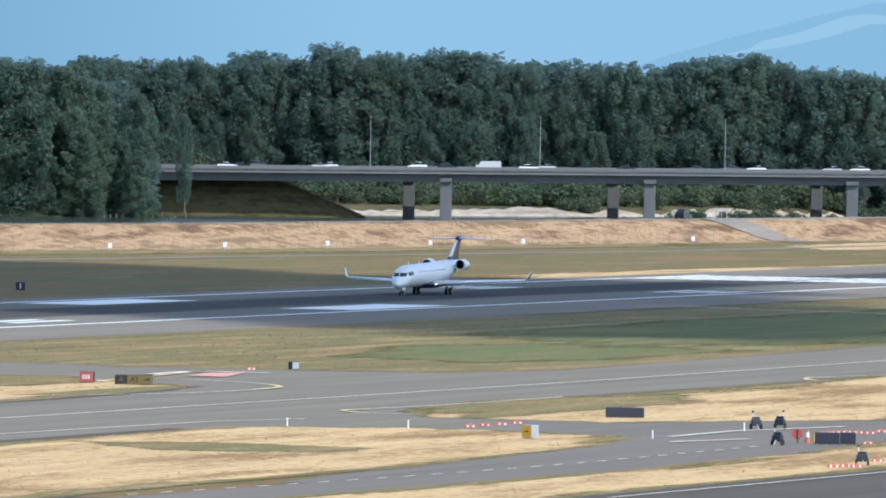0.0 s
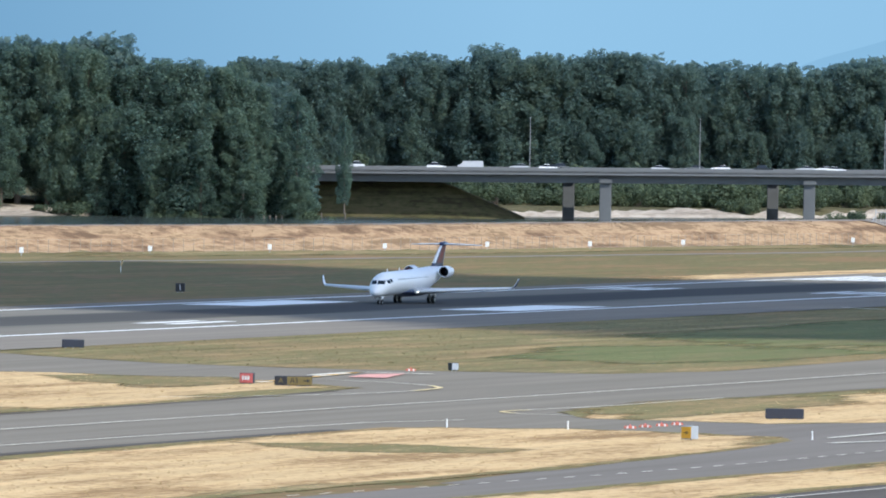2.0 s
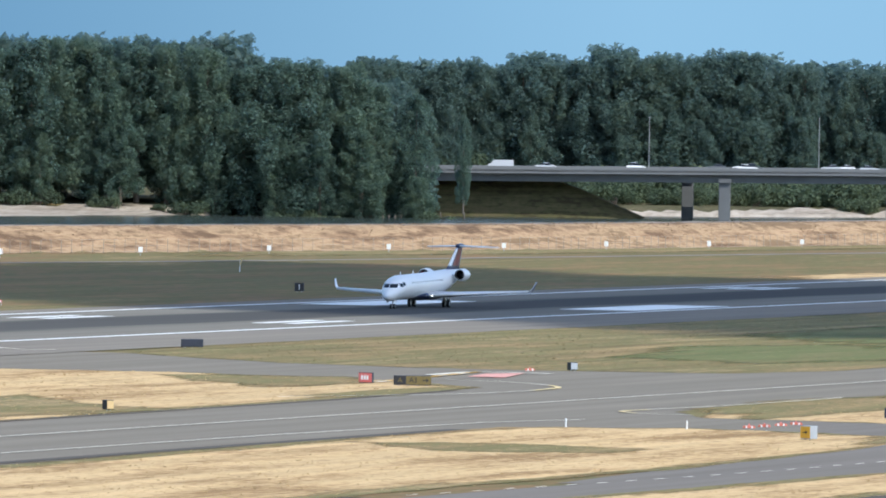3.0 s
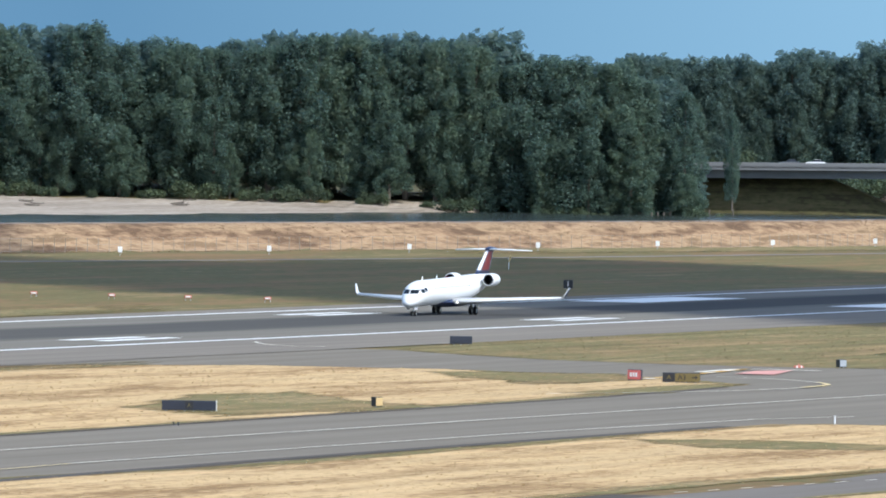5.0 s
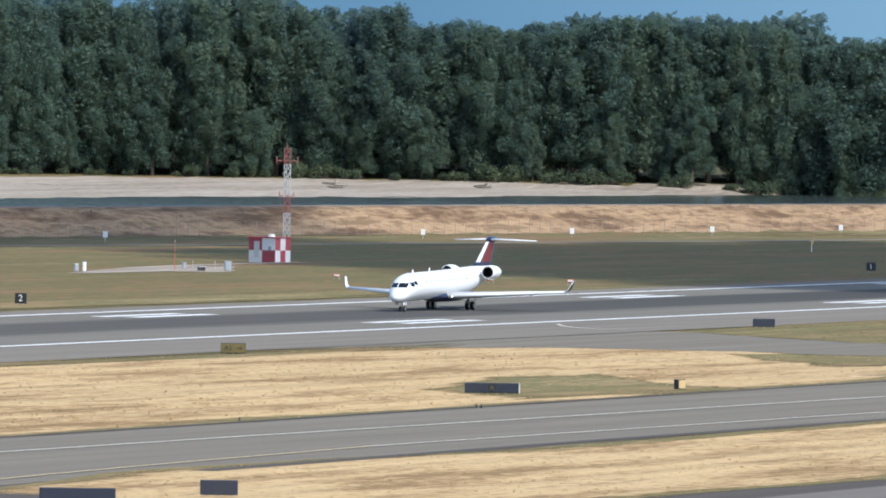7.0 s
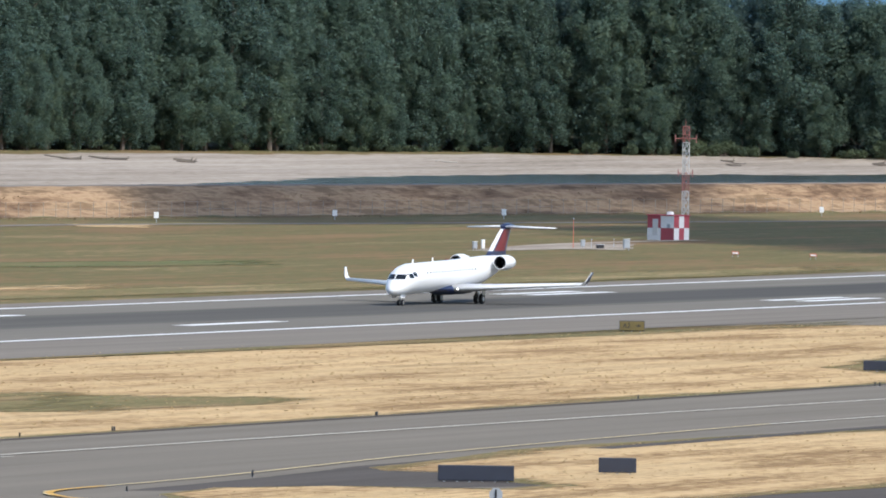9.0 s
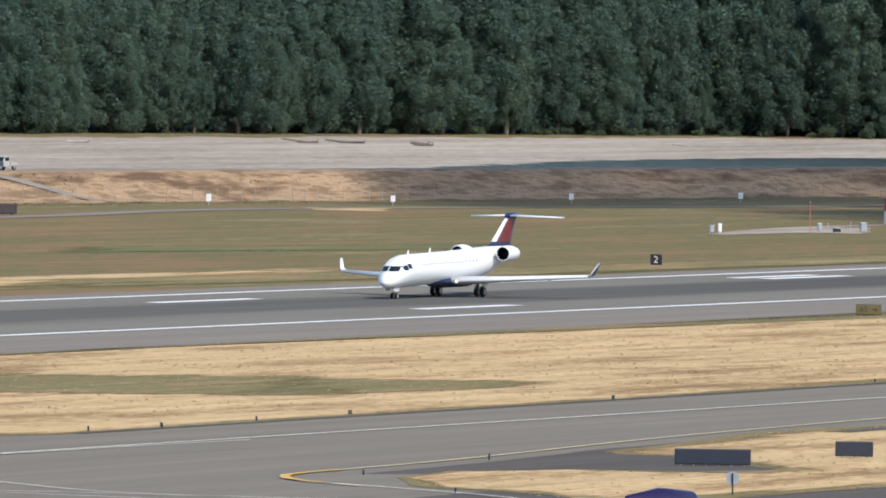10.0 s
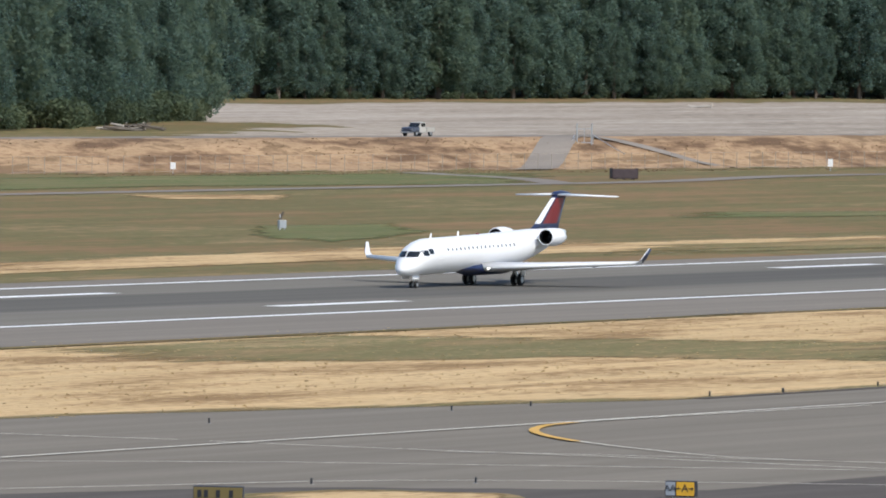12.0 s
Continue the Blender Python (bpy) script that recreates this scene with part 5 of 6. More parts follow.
sign(facing((-885.1, -195.3), 3), 1.9, 0.95, [(0, 0.08, SIGN_YELLOW), (0.08, 1, SIGN_BACK)], "dark sign with a yellow edge beside barricades")
sign(facing((-883.8, -196.6), 3), 1.1, 0.95, [(0, 1, SIGN_BACK)], "short dark sign beside barricades")


def stop_sign(m, mat, label, r=0.36, high=1.9):
    top = empty("traffic_sign", m, label, "sign")
    bm = bmesh.new()
    bmesh.ops.create_cone(bm, cap_ends=True, segments=8, radius1=r, radius2=r, depth=0.03, matrix=pose(0, 0, high - r, 90) @ pose(0, 0, 0, 0, 0, 22.5))
    part("plate", bm, mat, top)
    part("post", boxed(-0.04, 0.04, -0.07, -0.015, -0.05, high - 0.1), BLACK, top)
    return top


stop_sign(facing((-1159.8, -174.9)), SIGN_GREY, "grey back of an octagonal traffic sign on a post", high=1.25)
stop_sign(facing((-880.8, -192.2), 8), RED_RUST, "dull red octagonal sign among barricades", r=0.42, high=1.1)


# low barricades, portable lights and posts round the closed taxiway
def barricade(m):
    top = empty("barricade", m, "low orange and white plastic taxiway barricade", "barricade", "taxiway barricades")
    part("base", profile_bm([(-0.5, 0.0), (0.5, 0.0), (0.42, 0.22), (-0.42, 0.22)], 0.16, 0.05), ORANGE, top)
    for x in (-0.2, 0.22):
        part("stripe", boxed(x - 0.06, x + 0.06, -0.175, 0.175, 0.03, 0.19, 0.01), SIGN_WHITE, top)
    part("flasher", rod(bmesh.new(), (0, 0, 0.2), (0, 0, 0.34), 0.05), SIGN_RED, top)
    return top


first = barricade(facing((-857.4, -162.0), 6))
for spot, turn in (((-853.2, -162.1), -8), ((-849.0, -162.3), 4), ((-844.7, -162.4), 0), ((-854.2, -188.3), 5), ((-851.9, -188.5), -4), ((-851.3, -189.2), 8), ((-850.5, -189.9), 2), ((-851.4, -191.0), -6), ((-845.8, -190.6), 3), ((-879.6, -197.1), -5), ((-939.4, -208.1), 10), ((-937.4, -208.5), -3), ((-938.2, -209.4), 6), ((-923.6, -207.6), 0), ((-678.2, -96.0), 20)):
    copy_thing(first, facing(spot, turn))


def light_cart(m):
    top = empty("light_cart", m, "dark wheeled portable light with an orange lamp", "light cart", "portable lights")
    part("box", boxed(-0.36, 0.36, -0.25, 0.25, 0.3, 0.78, 0.06), SIGN_BACK, top)
    for s in (-1, 1):
        part("wheel", rod(bmesh.new(), (s * 0.36, 0, 0.24), (s * 0.44, 0, 0.24), 0.24, n=14), TYRE, top)
    part("drawbar", rods([((0, -0.25, 0.4), (0, -0.6, 0.05))], 0.04), GALV, top)
    part("panel", boxed(-0.3, 0.3, -0.05, 0.05, 0.78, 0.98, 0.02), SIGN_BACK, top)
    part("mast", rods([((-0.22, 0, 0.7), (-0.26, 0, 1.3))], 0.04), SIGN_WHITE, top)
    part("lamp", rod(bmesh.new(), (-0.26, 0, 1.28), (-0.26, 0, 1.42), 0.08), BLACK, top)
    return top


first = light_cart(facing((-845.7, -181.0), 20))
for spot, turn in (((-842.5, -182.1), 160), ((-888.0, -192.4), -30), ((-933.8, -208.8), 10)):
    copy_thing(first, facing(spot, turn))


def cone(m):
    top = empty("traffic_cone", m, "orange and white traffic cone", "cone")
    part("skirt", boxed(-0.25, 0.25, -0.25, 0.25, 0, 0.05, 0.02), ORANGE, top)
    part("body", rod(bmesh.new(), (0, 0, 0.05), (0, 0, 1.1), 0.2, 0.05, 12), ORANGE, top)
    part("collar", rod(bmesh.new(), (0, 0, 0.45), (0, 0, 0.8), 0.145, 0.1, 12), SIGN_WHITE, top)


cone(facing((-880.2, -192.8)))


def marker_post(m, mat, high, label):
    top = empty("marker_post", m, label, "post", "edge markers")
    part("stake", rod(bmesh.new(), (0, 0, -0.03), (0, 0, high), 0.06, 0.05, 8), mat, top)
    part("cap", rod(bmesh.new(), (0, 0, high), (0, 0, high + 0.06), 0.07, 0.05, 8), mat, top)
    part("foot", rod(bmesh.new(), (0, 0, -0.02), (0, 0, 0.03), 0.13, n=10), GALV, top)
    return top


white_post = marker_post(facing((-865.7, -150.2)), SIGN_WHITE, 0.6, "white plastic taxiway edge post")
for spot in ((-864.5, -159.1), (-877.4, -180.7), (-851.3, -181.4)):
    copy_thing(white_post, facing(spot))
dark_post = marker_post(facing((-1226.8, -146.9)), BLACK, 0.25, "dark blue taxiway edge marker")
for spot in ((-1219.6, -152.2), (-1156.6, -108.9), (-1093.2, -111.3), (-1083.1, -111.7), (-1067.7, -111.5), (-1051.8, -111.3), (-1009.4, -112.5), (-1167.8, -162.8), (-1120.9, -146.7), (-1147.3, -149.7), (-1067.7, -111.5), (-1051.9, -111.2), (-911.4, -114.3), (-1008.6, -112.3), (-957.0, -112.0), (-911.0, -113.8), (-1128.0, -110.4), (-1117.5, -110.6), (-1092.7, -111.1), (-1084.4, -112.3), (-1118.5, -145.8)):
    copy_thing(dark_post, facing(spot))


def approach_light(m):
    top = empty("approach_light", m, "squat orange glide-path light box on legs", "runway light", "glide-path lights")
    part("case", boxed(-0.4, 0.4, -0.5, 0.5, 0.3, 0.62, 0.05), ORANGE, top)
    part("lens", boxed(-0.3, 0.3, -0.53, -0.5, 0.38, 0.54), SIGN_WHITE, top)
    for x in (-0.3, 0.3):
        for y in (-0.35, 0.35):
            part("leg", rod(bmesh.new(), (x, y, -0.03), (x, y, 0.32), 0.04), GALV, top)
    return top


first = approach_light(facing((-396.1, 71.6)))
for spot in ((-400.2, 60.9), (-400.8, 51.6), (-401.0, 42.1)):
    copy_thing(first, facing(spot))


# ---- checkered hut with its lattice mast ----
def hut():
    red, white = paint("hut_red", (0.36, 0.06, 0.08), 0.55), paint("hut_white", (0.72, 0.72, 0.72), 0.55)
    spot = (-286.7, 117.5)
    top = empty("equipment_hut", facing(spot, -38), "red and white checkered equipment hut", "hut")
    w, d, h = 4.1, 3.0, 3.0
    pale = paint("mast_white", (0.55, 0.55, 0.54), 0.6)
    part("core", boxed(-w / 2, w / 2, -d / 2, d / 2, -0.05, h, 0.04), white, top)
    for i in range(2):
        for j in range(2):
            for y in (-d / 2 - 0.02, d / 2 - 0.02):
                a = -w / 2 + i * w / 2
                part("checker", boxed(a, a + w / 2, y, y + 0.04, j * h / 2, (j + 1) * h / 2), red if (i + j) % 2 else white, top)
    for i in range(3):
        for j in range(2):
            for x in (-w / 2 - 0.025, w / 2 - 0.015):
                a = -d / 2 + i * d / 3
                part("checker", boxed(x, x + 0.04, a, a + d / 3, j * h / 2, (j + 1) * h / 2), white if (i + j) % 2 == 0 else red, top)
    part("roof", boxed(-w / 2 - 0.15, w / 2 + 0.15, -d / 2 - 0.15, d / 2 + 0.15, h, h + 0.15, 0.03), red, top)
    part("door", boxed(-1.25, -0.4, -d / 2 - 0.06, -d / 2 - 0.02, 0.6, 2.6, 0.01), pale, top, "pale grey door")
    part("door_handle", boxed(-0.55, -0.47, -d / 2 - 0.1, -d / 2 - 0.06, 1.5, 1.7, 0.01), SIGN_GREY, top)
    part("vent", boxed(1.0, 1.5, -d / 2 - 0.08, -d / 2 - 0.02, 1.5, 2.0, 0.02), SIGN_GREY, top)
    part("roof_unit", rod(bmesh.new(), (0.3, 0, h + 0.15), (0.3, 0, h + 0.5), 0.5, 0.35, 12), white, top)
    a = math.atan2(spot[1] - EYE[1], spot[0] - EYE[0])
    m = facing((spot[0] + 4.5 * math.cos(a) + 2.0 * math.sin(a), spot[1] + 4.5 * math.sin(a) - 2.0 * math.cos(a)), 10)
    mast = empty("lattice_mast", m, "slender red and white lattice antenna mast", "mast")
    faded = paint("mast_red", (0.32, 0.13, 0.12), 0.7)
    r = 0.48
    legs = [(r * math.cos(math.radians(90 + 120 * k)), r * math.sin(math.radians(90 + 120 * k))) for k in range(3)]
    for b in range(7):
        z0, z1 = b * 2.0, (b + 1) * 2.0
        mat = faded if b in (3, 6) else pale
        pairs = [((x, y, z0), (x, y, z1)) for x, y in legs]
        for q in range(2):
            za, zb = z0 + q, z0 + q + 1
            for k in range(3):
                (xa, ya), (xb, yb) = legs[k], legs[(k + 1) % 3]
                pairs += [((xa, ya, za), (xb, yb, zb)), ((xa, ya, zb), (xb, yb, zb))]
        part("section", rods(pairs, 0.045, 5), mat, mast)
    part("whip", rod(bmesh.new(), (0, 0, 14), (-0.05, 0, 14.9), 0.05, 0.02, 6), faded, mast)
    for z, s in ((8.2, 0.9), (12.5, 1.3)):
        part("antenna_arm", rods([((-s, 0, z), (s, 0, z)), ((-s, 0, z - 0.4), (-s, 0, z + 0.5)), ((s, 0, z - 0.5), (s, 0, z + 0.5)), ((0, -s * 0.6, z), (0, s * 0.6, z))], 0.06, 5), faded, mast)


hut()


def cabinet(spot, w, h, d, mat, label, legs=True):
    top = empty("equipment_cabinet", facing(spot, 20), label, "cabinet")
    part("case", boxed(-w / 2, w / 2, -d / 2, d / 2, 0.25 if legs else 0.0, h, 0.03), mat, top)
    part("door", boxed(-w / 2 + 0.06, w / 2 - 0.06, -d / 2 - 0.02, -d / 2, 0.32 if legs else 0.08, h - 0.08, 0.01), mat, top)
    part("cap", boxed(-w / 2 - 0.05, w / 2 + 0.05, -d / 2 - 0.05, d / 2 + 0.05, h, h + 0.06, 0.02), GALV, top)
    if legs:
        for x in (-w / 2 + 0.08, w / 2 - 0.08):
            part("leg", boxed(x - 0.04, x + 0.04, -0.05, 0.05, -0.05, 0.26), GALV, top)


cabinet((-359.6, 102.9), 0.45, 0.95, 0.35, SIGN_GREY, "slim grey equipment cabinet on legs")
cabinet((-364.7, 95.7), 0.7, 1.25, 0.5, SIGN_GREY, "pale grey equipment cabinet beside a gravel track")
cabinet((-360.9, 100.3), 0.85, 0.5, 0.5, BLACK, "low dark equipment box", False)
cabinet((-390.7, 105.1), 0.5, 1.0, 0.4, SIGN_GREY, "grey equipment cabinet in dry grass")
cabinet((-389.6, 104.5), 0.4, 1.25, 0.3, SIGN_WHITE, "slim pale equipment post")
cabinet((-686.3, 102.5), 0.7, 0.95, 0.5, SIGN_GREY, "pale windsock base box in green grass")
for spot, high in (((-361.0, 103.6), 3.4), ((-350.9, 102.1), 0.9), ((-354.3, 103.7), 0.9)):
    top = empty("pole", facing(spot), "thin dull red pole beside equipment", "pole")
    part("shaft", rod(bmesh.new(), (0, 0, -0.05), (0, 0, high), 0.05, 0.03, 6), ORANGE if high > 2 else GALV, top)
    part("tip", rod(bmesh.new(), (0, 0, high), (0, 0, high + 0.15), 0.07, n=8), GALV, top)


def windsock(spot, mat):
    top = empty("windsock", facing(spot), "small drooping windsock on a short pole", "windsock")
    part("pole", rod(bmesh.new(), (0, 0, -0.05), (0, 0, 1.5), 0.05), SIGN_WHITE, top)
    part("sock", rods([((0.02, 0, 0.95), (0.18, 0, 1.55)), ((0.18, 0, 1.5), (0.3, 0, 1.75))], 0.12, 10), mat, top)


windsock((-684.1, 103.7), BARK)
windsock((-100.9, 103.4), SIGN_TAN)


def skip_box():
    top = empty("waste_container", facing((-360.0, 206.9), 12), "rusty dark steel container beside the perimeter road", "container")
    rust = paint("dark_rust", (0.05, 0.035, 0.04), 0.7, vary=0.3)
    part("floor", boxed(-1.6, 1.6, -0.8, 0.8, 0.1, 0.2), rust, top)
    for y in (-0.8, 0.74):
        part("side", boxed(-1.6, 1.6, y, y + 0.06, 0.1, 1.25, 0.02), rust, top)
    for x in (-1.6, 1.54):
        part("end", boxed(x, x + 0.06, -0.8, 0.8, 0.1, 1.35, 0.02), rust, top)
    for x in (-1.1, 0, 1.1):
        part("skid", boxed(x - 0.08, x + 0.08, -0.7, 0.7, -0.03, 0.1), rust, top)


skip_box()


# ---- dike: fence, marker boards, gates, driftwood ----
FENCE_WIRE = paint("fence_wire", (0.33, 0.29, 0.24), 0.8)


def fence():
    top = empty("fence", Matrix(), "rusty chain-link fence along the foot of the dike", "fence")
    xs = list(np.arange(-420, 420, 3.2))
    spots = [(x, CREST(x) - 12.5) for x in xs]
    post = mesh_of(rod(bmesh.new(), (0, 0, -0.1), (0, 0, 2.1), 0.035, n=6), "post", FENCE_WIRE)
    for x, y in spots:
        ob = new("post", post)
        ob.parent, ob.matrix_basis = top, pose(x, y, ground_z(x, y))
    for z in (2.05, 1.1, 0.2):
        bm = bmesh.new()
        for a, b in zip(spots[::4], spots[4::4]):
            rod(bm, (*a, ground_z(*a) + z), (*b, ground_z(*b) + z), 0.012, n=4)
        part("rail", bm, FENCE_WIRE, top)


fence()


def board(spot):
    y = min(spot[1], CREST(spot[0]) - 13.5)
    k = (y - EYE[1]) / (spot[1] - EYE[1])
    x = EYE[0] + (spot[0] - EYE[0]) * k
    top = empty("marker_board", facing((x, y)), "white square marker board on a post", "sign", "dike marker boards")
    part("plate", boxed(-0.31, 0.31, -0.02, 0.02, 0.55, 1.35, 0.01), SIGN_WHITE, top)
    part("post", boxed(-0.05, 0.05, 0.02, 0.09, -0.1, 1.3), GALV, top)


for spot in ((44.9, 162.4), (93.0, 156.7), (141.4, 151.6), (183.4, 144.6), (231.7, 140.7), (266.2, 132.4), (315.5, 129.0), (415.8, 123.4), (-49.5, 176.4), (-6.8, 167.8), (-139.4, 192.0), (-250.1, 224.9), (-231.8, 206.6), (-180.1, 201.3), (-137.8, 192.6), (-380.2, 257.3), (-261.2, 220.4)):
    board(spot)


def gate(s, label):
    """A steel gate at the head of a ramp over the dike."""
    x, y = s
    top = empty("gate", facing((x, y), 8, ground_z(x, y)), label, "gate")
    for px in (-0.95, 0.95):
        part("post", rod(bmesh.new(), (px, 0, -0.1), (px, 0, 2.6), 0.09, n=8), GALV, top)
    part("leaf", rods([((-0.9, 0, 0.15), (0.9, 0, 0.15)), ((-0.9, 0, 1.9), (0.9, 0, 1.9)), ((-0.9, 0, 0.15), (-0.9, 0, 1.9)), ((0.9, 0, 0.15), (0.9, 0, 1.9)), ((0, 0, 0.15), (0, 0, 1.9))], 0.045), GALV, top)
    for k, side in enumerate((-1, 1)):
        part("handrail", rods([((side * 1.2, 0.5, 1.1), (side * (2.6 + 2.2 * k), -3, -1.2)), ((side * 1.2, 0.5, 0.0), (side * 1.2, 0.5, 1.1))], 0.05), GALV, top)


def ramp(x, width, label, lean=-0.9):
    bm, rows = bmesh.new(), []
    for i in range(9):
        v = -14 + 16 * i / 8
        row = []
        for j in range(5):
            px = x + (j / 4 - 0.5) * width + v * lean
            py = CREST(px) + v
            row.append(bm.verts.new((px, py, ground_z(px, py) + 0.14)))
        rows.append(row)
    for a, b in zip(rows, rows[1:]):
        for j in range(4):
            bm.faces.new((a[j], a[j + 1], b[j + 1], b[j]))
    tagged(new("ramp", mesh_of(bm, "ramp", GRAVEL, smooth=True)), label, "ramp", kind="structure")


gx, gy = (-336.7, 222.8)
for k in range(40):
    if gy > CREST(gx) - 2:
        break
    gx, gy = gx + 0.977 * 1.5, gy + 0.41 * 1.5
gate((gx, gy), "grey steel pedestrian gate on the dike")
ramp(gx + 1, 9, "grey gravel ramp up the dike", 2.3)
ramp(gx + 5, 3, "narrow gravel path down the dike", -1.75)
ramp(455, 16, "grey gravel ramp over the dike")
gate((452, CREST(452) - 2), "grey steel gate at the head of a gravel ramp")
WOOD_PALE = paint("driftwood", (0.42, 0.38, 0.33), 0.9, vary=0.25, size=1.0)
WOOD_DARK = paint("wet_driftwood", (0.13, 0.11, 0.09), 0.9, vary=0.3, size=1.0)


def log(spot, length, turn, pitch, r, mat, lift=0.0):
    x, y = spot
    top = empty("driftwood_log", pose(x, y, ground_z(x, y) + r * 0.6 + lift, 0, pitch, turn), "weathered driftwood log stranded on the river bank" if mat is WOOD_PALE else "dark driftwood log with broken roots on the bank", "log", "driftwood")
    part("stem", rod(bmesh.new(), (-length / 2, 0, 0), (length / 2, 0, length * 0.02), r, r * 0.6, 9), mat, top)
    part("root", rods([((-length / 2, 0, 0), (-length / 2 - 0.5, math.cos(a) * r * 2.4, math.sin(a) * r * 2.4)) for a in (0.3, 1.6, 2.8, 4.2, 5.4)], r * 0.3, 5), mat, top)


rng = random.Random(11)
for spot, n, size, mat in (((915.2, 412.6), 6, 7, WOOD_PALE), ((999.0, 444.5), 3, 6, WOOD_DARK), ((585.5, 546.4), 2, 6, WOOD_DARK), ((602.1, 543.3), 2, 5, WOOD_DARK), ((597.6, 525.4), 2, 3, WOOD_DARK), ((696.1, 506.4), 1, 4, WOOD_PALE), ((-25.5, 429.2), 7, 5, WOOD_DARK), ((-18.5, 436.3), 4, 4, WOOD_PALE), ((929.3, 456.2), 1, 4, WOOD_PALE), ((833.7, 455.6), 2, 3, WOOD_DARK), ((770.1, 469.4), 1, 3, WOOD_DARK),
                            ((493.1, 554.0), 1, 4, WOOD_PALE), ((497.7, 555.9), 1, 4, WOOD_PALE), ((1102.2, 321.5), 1, 4, WOOD_PALE), ((799.7, 479.7), 2, 3, WOOD_DARK)):
    for i in range(n):
        log((spot[0] + rng.uniform(-3, 3), spot[1] + rng.uniform(-3, 3)), size * rng.uniform(0.6, 1.2), rng.uniform(70, 140), rng.uniform(-8, 8), rng.uniform(0.16, 0.34), mat, 0.25 * (i % 3))
for i in range(11):
    a, b = (891.4, 368.5), (926.4, 359.0)
    f = (0.05 + i * 0.07) if i < 9 else (0.72, 1.0)[i - 9]
    top = empty("piling", pose(a[0] + (b[0] - a[0]) * f, a[1] + (b[1] - a[1]) * f, -4.0), "dark rotten timber piling standing in the river", "piling", "old pilings")
    part("shaft", rod(bmesh.new(), (0, 0, 0), (0.05, 0, 2.6 + (0.6 if i > 8 else 0.0)), 0.2, 0.16), WOOD_DARK, top)
    part("cap", rod(bmesh.new(), (0.05, 0, 2.55 + (0.6 if i > 8 else 0.0)), (0.05, 0, 2.75 + (0.6 if i > 8 else 0.0)), 0.13, 0.06), WOOD_DARK, top)

# ---- the tail of a purple airliner parked at the apron's edge ----
PURPLE = paint("purple_gloss", (0.016, 0.007, 0.05), 0.22, vary=0.05)


def parked():
    a = math.radians(20.13)
    d = 470
    spot = (EYE[0] + d * math.cos(a), EYE[1] + d * math.sin(a))
    top = empty("parked_airliner", facing(spot, 50, -1.17), "parked turboprop airliner with a purple tail", "aircraft")
    part("fuselage", loft([(0, 2.6, 0.2, 0.2), (-4, 2.5, 0.8, 0.9), (-8, 2.2, 1.3, 1.35), (-22, 2.2, 1.35, 1.35), (-26, 2.0, 0.8, 0.9), (-28, 1.9, 0.1, 0.1)], 20), WHITE, top, smooth=True, at=pose(0, 0, 0, 0, 0, 90))
    part("fin", foil([((3.6, 0, 3.0), 5.4, 0.5, (0, 1, 0)), ((2.0, 0, 7.5), 3.4, 0.4, (0, 1, 0))]), PURPLE, top, "purple tail fin", smooth=True, at=pose(0, 0, 0, 0, 0, 0))
    part("tip_fairing", loft([(2.3, 7.7, 0.05, 0.05), (1.8, 7.75, 0.3, 0.3), (0, 7.8, 0.36, 0.4), (-1.8, 7.65, 0.2, 0.3), (-2.2, 7.6, 0.02, 0.05)], 14), PURPLE, top, smooth=True)
    for s in (-1, 1):
        part("tailplane", foil([((1.4, 0, 7.55), 2.2, 0.28, (0, 0, 1)), ((0.9, s * 4.2, 7.55), 1.4, 0.18, (0, 0, 1))]), WHITE, top, smooth=True)
        part("wing", foil([((-13, s * 1.0, 3.5), 3.0, 0.4, (0, 0, 1)), ((-13.5, s * 13, 3.9), 1.5, 0.2, (0, 0, 1))]), WHITE, top, smooth=True)
        part("main_gear", rods([((-14, s * 4, 0.0), (-14, s * 4, 3.5))], 0.14), STEEL, top)
    part("nose_gear", rods([((-25, 0, 0), (-25, 0, 1.5))], 0.12), STEEL, top)


# ---- clouds whose shade lies across the runway and the dike, far above the picture ----
CLOUD = paint("cloud_white", (0.9, 0.9, 0.9), 1.0, vary=0.02, size=0.05)
cn, cl = CLOUD.node_tree.nodes, CLOUD.node_tree.links
clear, thin_cloud = cn.new("ShaderNodeBsdfTransparent"), cn.new("ShaderNodeMixShader")
thin_cloud.inputs[0].default_value = 0.64
cl.new(cn["Principled BSDF"].outputs[0], thin_cloud.inputs[1])
cl.new(clear.outputs[0], thin_cloud.inputs[2])
cl.new(thin_cloud.outputs[0], cn["Material Output"].inputs["Surface"])


def inside(x, y, poly):
    hit = False
    for (x0, y0), (x1, y1) in zip(poly, poly[1:] + poly[:1]):
        if (y0 > y) != (y1 > y) and x < x0 + (y - y0) / (y1 - y0) * (x1 - x0):
            hit = not hit
    return hit


